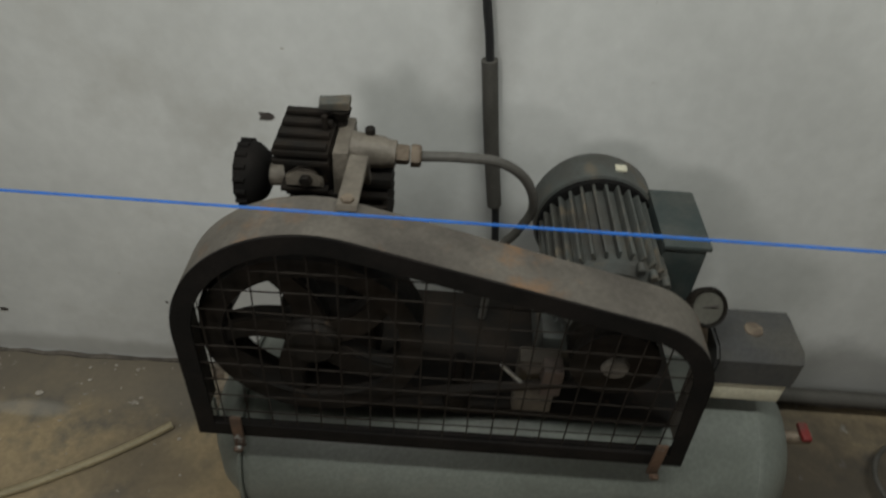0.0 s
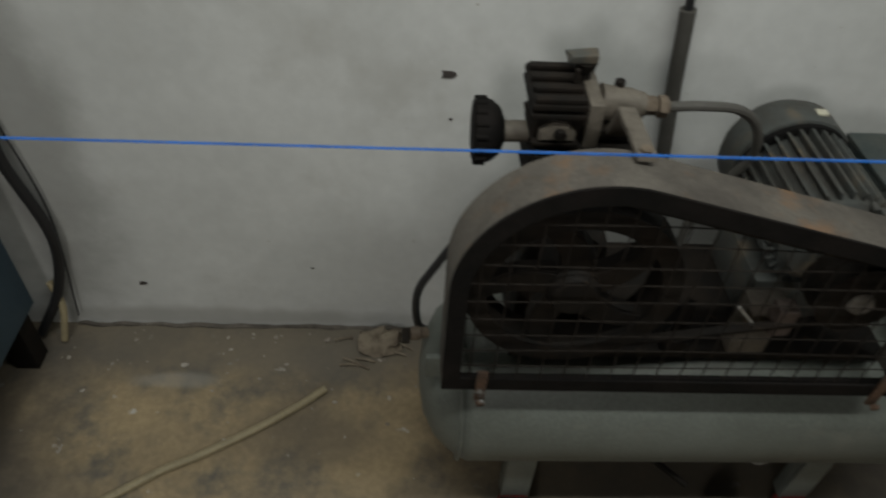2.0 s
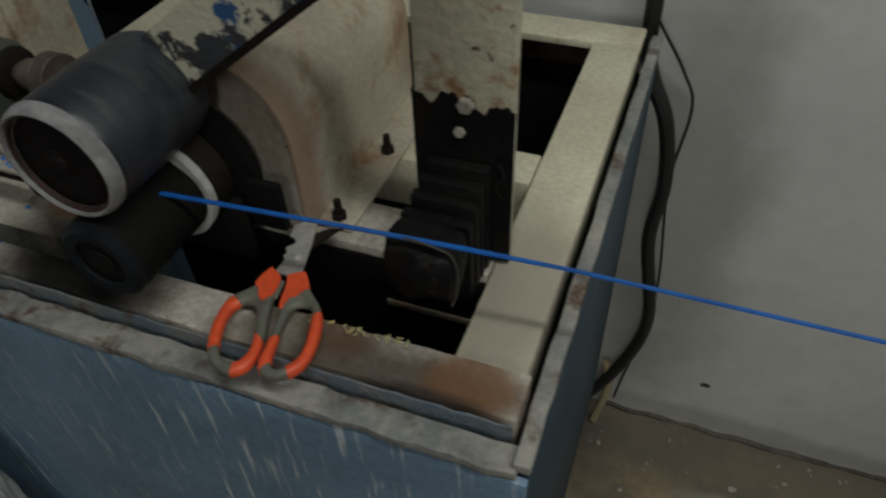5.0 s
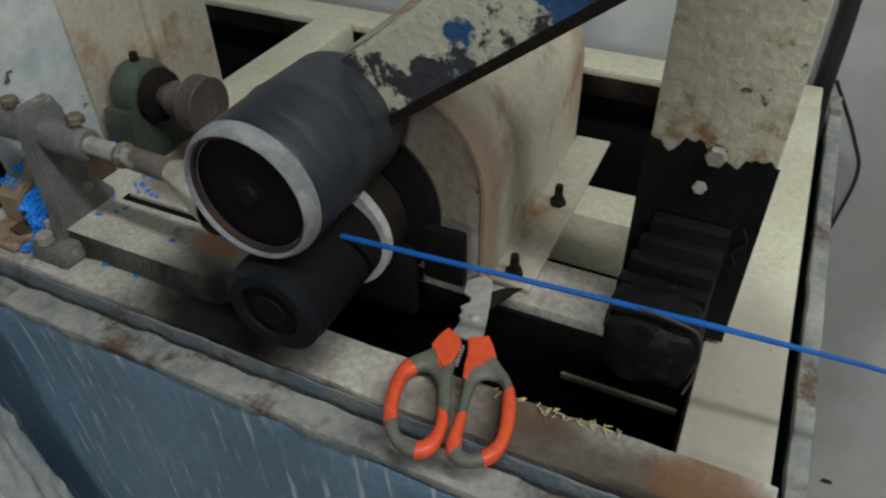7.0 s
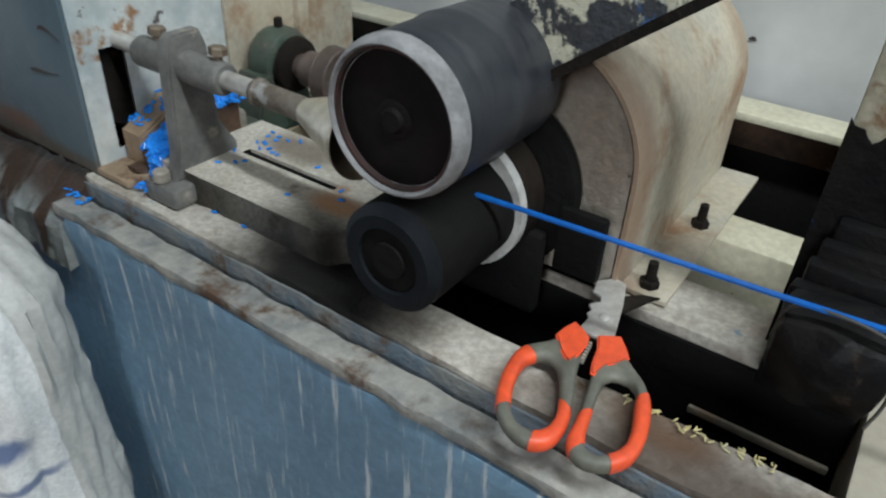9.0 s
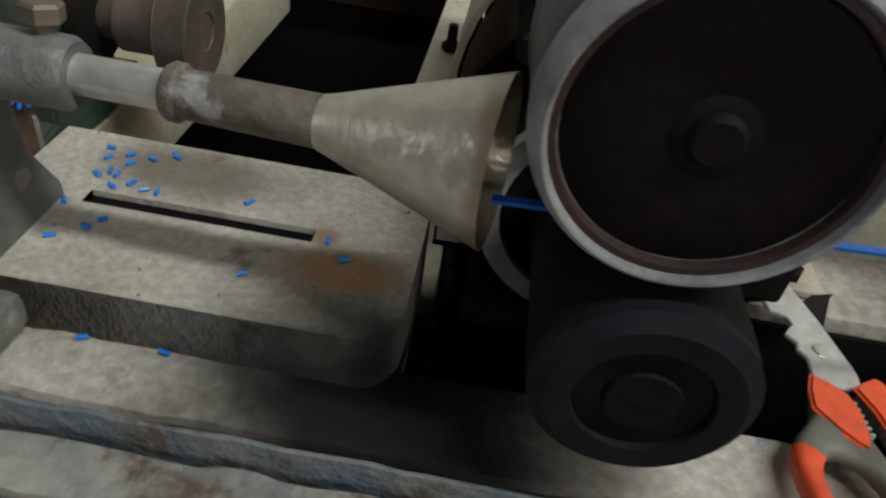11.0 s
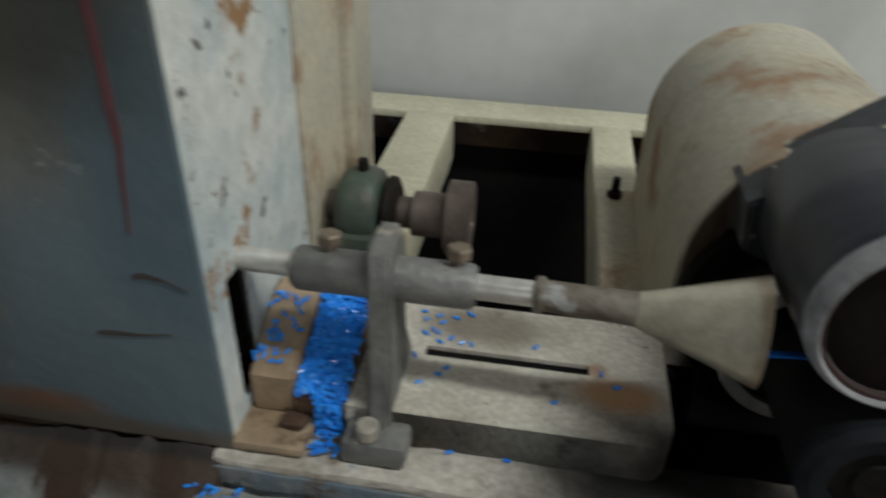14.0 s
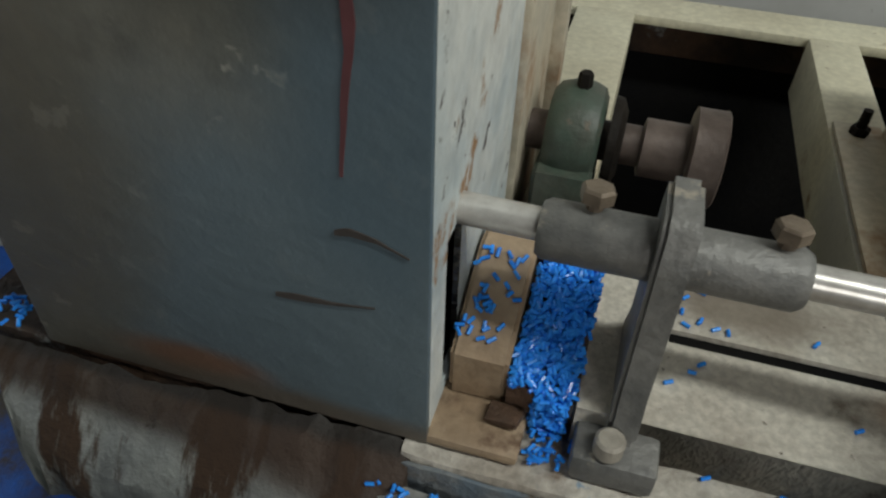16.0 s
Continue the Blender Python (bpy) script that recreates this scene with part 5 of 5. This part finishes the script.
part("outlet_pipe", hose(bmesh.new(), [(1.155, -0.272, 0.815), (1.21, -0.268, 0.815), (1.265, -0.26, 0.805), (1.305, -0.25, 0.77), (1.322, -0.24, 0.715), (1.305, -0.23, 0.66), (1.28, -0.22, 0.60), (1.27, -0.22, 0.455)], 0.0072), M_CONDUIT, comp, "grey-brown bent outlet pipe")
part("check_valve", turned(bmesh.new(), (1.23, -0.40, 0.452), (1.23, -0.40, 0.56), [(0, 0.02), (0.3, 0.02), (0.35, 0.01), (1, 0.008)], 16), M_SOOT, comp)

# motor
MX, MZ = 1.436, 0.634
motor = part("motor", turned(bmesh.new(), (MX, -0.355, MZ), (MX, -0.165, MZ), [(0, 0.03), (0.01, 0.066), (0.06, 0.078), (1, 0.078)], 40), M_MOTOR, comp, "grey-green finned electric motor")
for k in range(30):
    a = 2 * math.pi * k / 30
    c, q = math.cos(a), math.sin(a)
    bm = boxed(-0.0022, 0.0022, -0.335, -0.17, 0.076, 0.091, bevel=0.001)
    bmesh.ops.transform(bm, matrix=Matrix.Translation((MX, 0, MZ)) @ Matrix.Rotation(a, 4, "Y"), verts=bm.verts[:])
    part("fin", bm, M_MOTOR, motor)
part("fan_cover", turned(bmesh.new(), (MX, -0.170, MZ), (MX, -0.085, MZ), [(0, 0.094), (0.02, 0.098), (0.7, 0.098), (0.95, 0.086), (1, 0.06)], 40), M_MOTOR, motor, "grey-green fan cover")
# solid black ring paints the shade of the gap before the fan cover
part("gap_shade_ring", turned(bmesh.new(), (MX, -0.180, MZ), (MX, -0.1702, MZ), [(0, 0.0905), (0.1, 0.0935), (1, 0.0935)], 40), M_BLACK, motor)
# small pale patch on top of the fan cover
part("pale_patch", boxed(MX + 0.018, MX + 0.036, -0.15, -0.135, MZ + 0.094, MZ + 0.0985, bevel=0.001), M_IVORY, motor)
part("terminal_box", boxed(MX + 0.075, MX + 0.140, -0.29, -0.16, MZ - 0.06, MZ + 0.062, bevel=0.006), M_TERMINAL, motor, "dark teal terminal box")
part("terminal_lid", boxed(MX + 0.074, MX + 0.144, -0.293, -0.157, MZ + 0.063, MZ + 0.071, bevel=0.003), M_TERMINAL, motor)
part("motor_foot", boxed(MX - 0.08, MX + 0.08, -0.34, -0.18, 0.453, 0.545, bevel=0.004), M_MOTOR, motor)
for k in range(3):
    part("knob", rod(bmesh.new(), (MX + 0.03 + 0.02 * k, -0.34, MZ + 0.075 - 0.012 * k), (MX + 0.03 + 0.02 * k, -0.356, MZ + 0.073 - 0.012 * k), 0.006), M_MOTOR, motor)

# gauge and pressure switch
gd = Vector((0.15, -0.75, 0.6)).normalized()
gp = Vector((1.566, -0.375, 0.668))
gauge = part("pressure_gauge", turned(bmesh.new(), gp - gd * 0.022, gp, [(0, 0.026), (0.8, 0.029), (1, 0.027), (0.98, 0.0245), (0.7, 0.024)], 32), M_SOOT, comp, "round black pressure gauge")
part("dial", turned(bmesh.new(), gp - gd * 0.008, gp - gd * 0.006, [(0, 0.0235), (1, 0.0235)], 32), M_DIAL, gauge, "pale gauge dial")
part("needle", rod(bmesh.new(), gp - gd * 0.005 - Vector((0.01, 0, 0.002)), gp - gd * 0.005 + Vector((0.014, 0, 0.004)), 0.0012, 8), M_MARK, gauge)
part("gauge_stem", rod(bmesh.new(), gp - gd * 0.02, (1.60, -0.34, 0.55), 0.007), M_BRASS, gauge)
switch = part("switch_base", boxed(1.606, 1.722, -0.388, -0.300, 0.487, 0.530, bevel=0.004), M_IVORY, comp, "ivory pressure switch base")
part("switch_cover", slab(bmesh.new(), [(-0.392, 0.530), (-0.392, 0.580), (-0.376, 0.594), (-0.300, 0.594), (-0.296, 0.530)], "x", 1.600, 1.728, 0.004), M_SWITCH, switch, "dark grey switch cover")
part("switch_badge", turned(bmesh.new(), (1.662, -0.34, 0.5945), (1.662, -0.34, 0.5962), [(0, 0.014), (1, 0.013)], 20), M_BRASS, switch, "round worn badge")
part("switch_pipe", rod(bmesh.new(), (1.66, -0.335, 0.44), (1.66, -0.335, 0.49), 0.011), M_BRASS, switch)
part("manifold", boxed(1.315, 1.375, -0.41, -0.38, 0.452, 0.57, bevel=0.004), M_TAN, comp, "ivory label plate behind the mesh")
part("relief_pipe", rod(bmesh.new(), (1.285, -0.43, 0.585), (1.33, -0.432, 0.535), 0.0028, 8), M_STEEL, comp)
part("relief_valve", boxed(1.345, 1.375, -0.44, -0.41, 0.53, 0.585, bevel=0.005), M_SHAFT, comp)
part("tank_pipe", hose(bmesh.new(), [(0.85, -0.28, 0.335), (0.828, -0.28, 0.355), (0.825, -0.28, 0.435), (0.853, -0.28, 0.502), (0.907, -0.28, 0.602), (0.96, -0.275, 0.674), (0.995, -0.27, 0.70)], 0.007), M_CABLE, comp, "black hose on the tank end")
part("drain_valve", turned(bmesh.new(), (0.842, -0.33, 0.392), (0.812, -0.34, 0.40), [(0, 0.010), (0.4, 0.010), (0.5, 0.013), (1, 0.011)], 14), M_BRASS, comp, "small brass valve")
part("valve_lever", boxed(0.800, 0.814, -0.365, -0.335, 0.405, 0.411, bevel=0.002), M_SOOT, comp)
part("lifting_lug", boxed(0.838, 0.862, AY - 0.09, AY - 0.08, 0.40, 0.45, bevel=0.003), M_TANK, comp)

# ---- wall conduit, pipes and clutter round the compressor ----
cond = thing("wall_conduit", (1.27, -0.02, 0.5), "black cable in a grey conduit on the wall", "conduit")
part("conduit", hose(bmesh.new(), [(1.285, -0.018, 0.545), (1.266, -0.018, 0.68), (1.248, -0.018, 0.835)], 0.0135, 14), M_CONDUIT, cond, "grey plastic conduit")
part("cable", hose(bmesh.new(), [(1.295, -0.03, 0.46), (1.285, -0.018, 0.56), (1.248, -0.018, 0.84), (1.218, -0.015, 1.2), (1.16, -0.012, 2.85)], 0.0072, 10), M_CABLE, cond)
solid("floor_pipe", hose(bmesh.new(), [(1.82, -0.03, 0.07), (2.2, -0.03, 0.06), (3.39, -0.03, 0.06)], 0.018, 12), M_CONDUIT, "dark pipe along the foot of the wall", "pipe")
solid("floor_hose", hose(bmesh.new(), [(0.634, -0.186, 0.011), (0.585, -0.225, 0.009), (0.50, -0.285, 0.008), (0.40, -0.345, 0.008), (0.30, -0.40, 0.008), (0.16, -0.52, 0.008), (0.10, -0.75, 0.008), (0.2, -1.05, 0.008), (0.45, -1.3, 0.008)], 0.0085, 10), M_HOSE, "yellowed rubber hose lying on the floor", "hose")
solid("hose_coil", hose(bmesh.new(), [(2.30 + 0.15 * math.cos(k * 0.5), -0.24 + 0.13 * math.sin(k * 0.5), 0.012 + 0.004 * k) for k in range(16)], 0.0055, 8, 4), M_CONDUIT, "coiled dark hose on the floor", "hose")
jar = thing("red_jar", (1.41, -0.50, 0.0), "red plastic jar under the compressor", "jar")
part("jar_body", turned(bmesh.new(), (1.41, -0.50, 0.0), (1.41, -0.50, 0.075), [(0, 0.030), (0.05, 0.034), (0.8, 0.034), (0.93, 0.030), (1, 0.022)], 32), M_RED, jar)
part("jar_lid", turned(bmesh.new(), (1.41, -0.50, 0.075), (1.41, -0.50, 0.09), [(0, 0.021), (0.8, 0.021), (1, 0.018)], 28), M_SOOT, jar)
part("label_bar", slab(bmesh.new(), [(1.41 + 0.0345 * math.sin(a), -0.50 - 0.0345 * math.cos(a)) for a in (-0.6, -0.3, 0, 0.3, 0.6)] + [(1.41 + 0.033 * math.sin(a), -0.50 - 0.033 * math.cos(a)) for a in (0.6, 0.3, 0, -0.3, -0.6)], "z", 0.022, 0.032), M_IVORY, jar, "pale unreadable lettering bar")
solid("loose_wire", hose(bmesh.new(), [(1.42, -0.40, 0.10), (1.46, -0.41, 0.125), (1.49, -0.42, 0.12), (1.54, -0.41, 0.135)], 0.0025, 6), M_STEEL, "bright bent wire under the tank", "wire")
bm = turned(bmesh.new(), (2.10, -0.50, 0.05), (2.19, -0.40, 0.12), [(0, 0.065), (0.2, 0.072), (0.9, 0.076), (1, 0.076), (1, 0.071), (0.9, 0.070), (0.15, 0.066)], 36)
for v in bm.verts:
    v.co.z = max(0.0, v.co.z)
solid("cut_plastic_can", bm, M_CHUTE, "cut-off tan-stained plastic can lying on the floor", "can")
bm = hose(bmesh.new(), [(0.75, -0.46, 0.006), (0.775, -0.45, 0.02), (0.79, -0.465, 0.012), (0.80, -0.485, 0.02), (0.815, -0.50, 0.006), (0.79, -0.52, 0.006)], 0.006, 8)
solid("metal_clip", bm, M_DIRTY_STEEL, "bent dull metal clip on the floor", "clip")
bm = boxed(0.705, 0.80, -0.085, -0.020, 0.0, 0.030, bevel=0.008)
bmesh.ops.subdivide_edges(bm, edges=[e for e in bm.edges if e.calc_length() > 0.015], cuts=5, use_grid_fill=True)
jitter(jitter(bm, 0.022, 28), 0.008, 90)
for v in bm.verts:
    v.co.z = max(0.0, v.co.z)
solid("crumpled_rag", bm, M_RAG, "crumpled dry brown rag by the wall", "rag", smooth=70)
rng = random.Random(11)
for k in range(11):
    x, y, a = rng.uniform(0.62, 0.86), rng.uniform(-0.12, -0.03), rng.uniform(-0.5, 0.5)
    ln = rng.uniform(0.04, 0.10)
    solid("twig", hose(bmesh.new(), [(x, y, 0.006), (x + ln * 0.5 * math.cos(a), y + ln * 0.5 * math.sin(a), 0.010), (x + ln * math.cos(a), y + ln * math.sin(a), 0.006)], 0.003, 6), M_RAG, "dry brown twig on the floor", "twig", "twigs by the wall")
bm = bmesh.new()
for k in range(60):
    x, y = rng.uniform(0.02, 0.85), -abs(rng.gauss(0.0, 0.13)) - 0.01
    s = rng.choice((0.0015, 0.002, 0.003, 0.005)) * rng.uniform(0.7, 1.4)
    r = bmesh.ops.create_icosphere(bm, subdivisions=1, radius=s, matrix=Matrix.Translation((x, y, s * 0.4)) @ Matrix.Rotation(rng.uniform(0, 6), 4, "Z") @ Matrix.Diagonal((1.5, 1, 0.5, 1)))
jitter(bm, 0.0015, 300)
solid("plaster_crumbs", bm, M_DEBRIS, "pale plaster crumbs along the wall foot", "crumbs", kind="stuff")
for x, z, r in ((0.870, 0.692, 0.012), (0.220, 0.142, 0.008), (-0.279, 0.927, 0.004), (0.88, 0.60, 0.003), (0.60, 0.20, 0.003)):
    bm = slab(bmesh.new(), [(x + r * (1 + 0.35 * math.sin(3 * a + x * 9)) * math.cos(a), z + r * (0.8 + 0.25 * math.cos(2 * a)) * math.sin(a)) for a in [k * math.pi / 8 for k in range(16)]], "y", -0.002, 0.001)
    solid("wall_chip", bm, M_MARK, "small dark chip in the plaster", "chip", "chips in the wall", "structure")
bm = boxed(0.04, 3.39, -0.010, -0.001, -0.002, 0.005, bevel=0)
bmesh.ops.subdivide_edges(bm, edges=[e for e in bm.edges if e.calc_length() > 0.3], cuts=160, use_grid_fill=True)
for v in bm.verts:
    v.co += Vector((0, 0.007 * noise.noise(v.co * 17), 0.008 * noise.noise(v.co * 23 + Vector((3, 1, 2)))))
solid("trim", bm, M_GROUT, "dark crumbling mortar line at the wall foot", "trim", kind="structure")
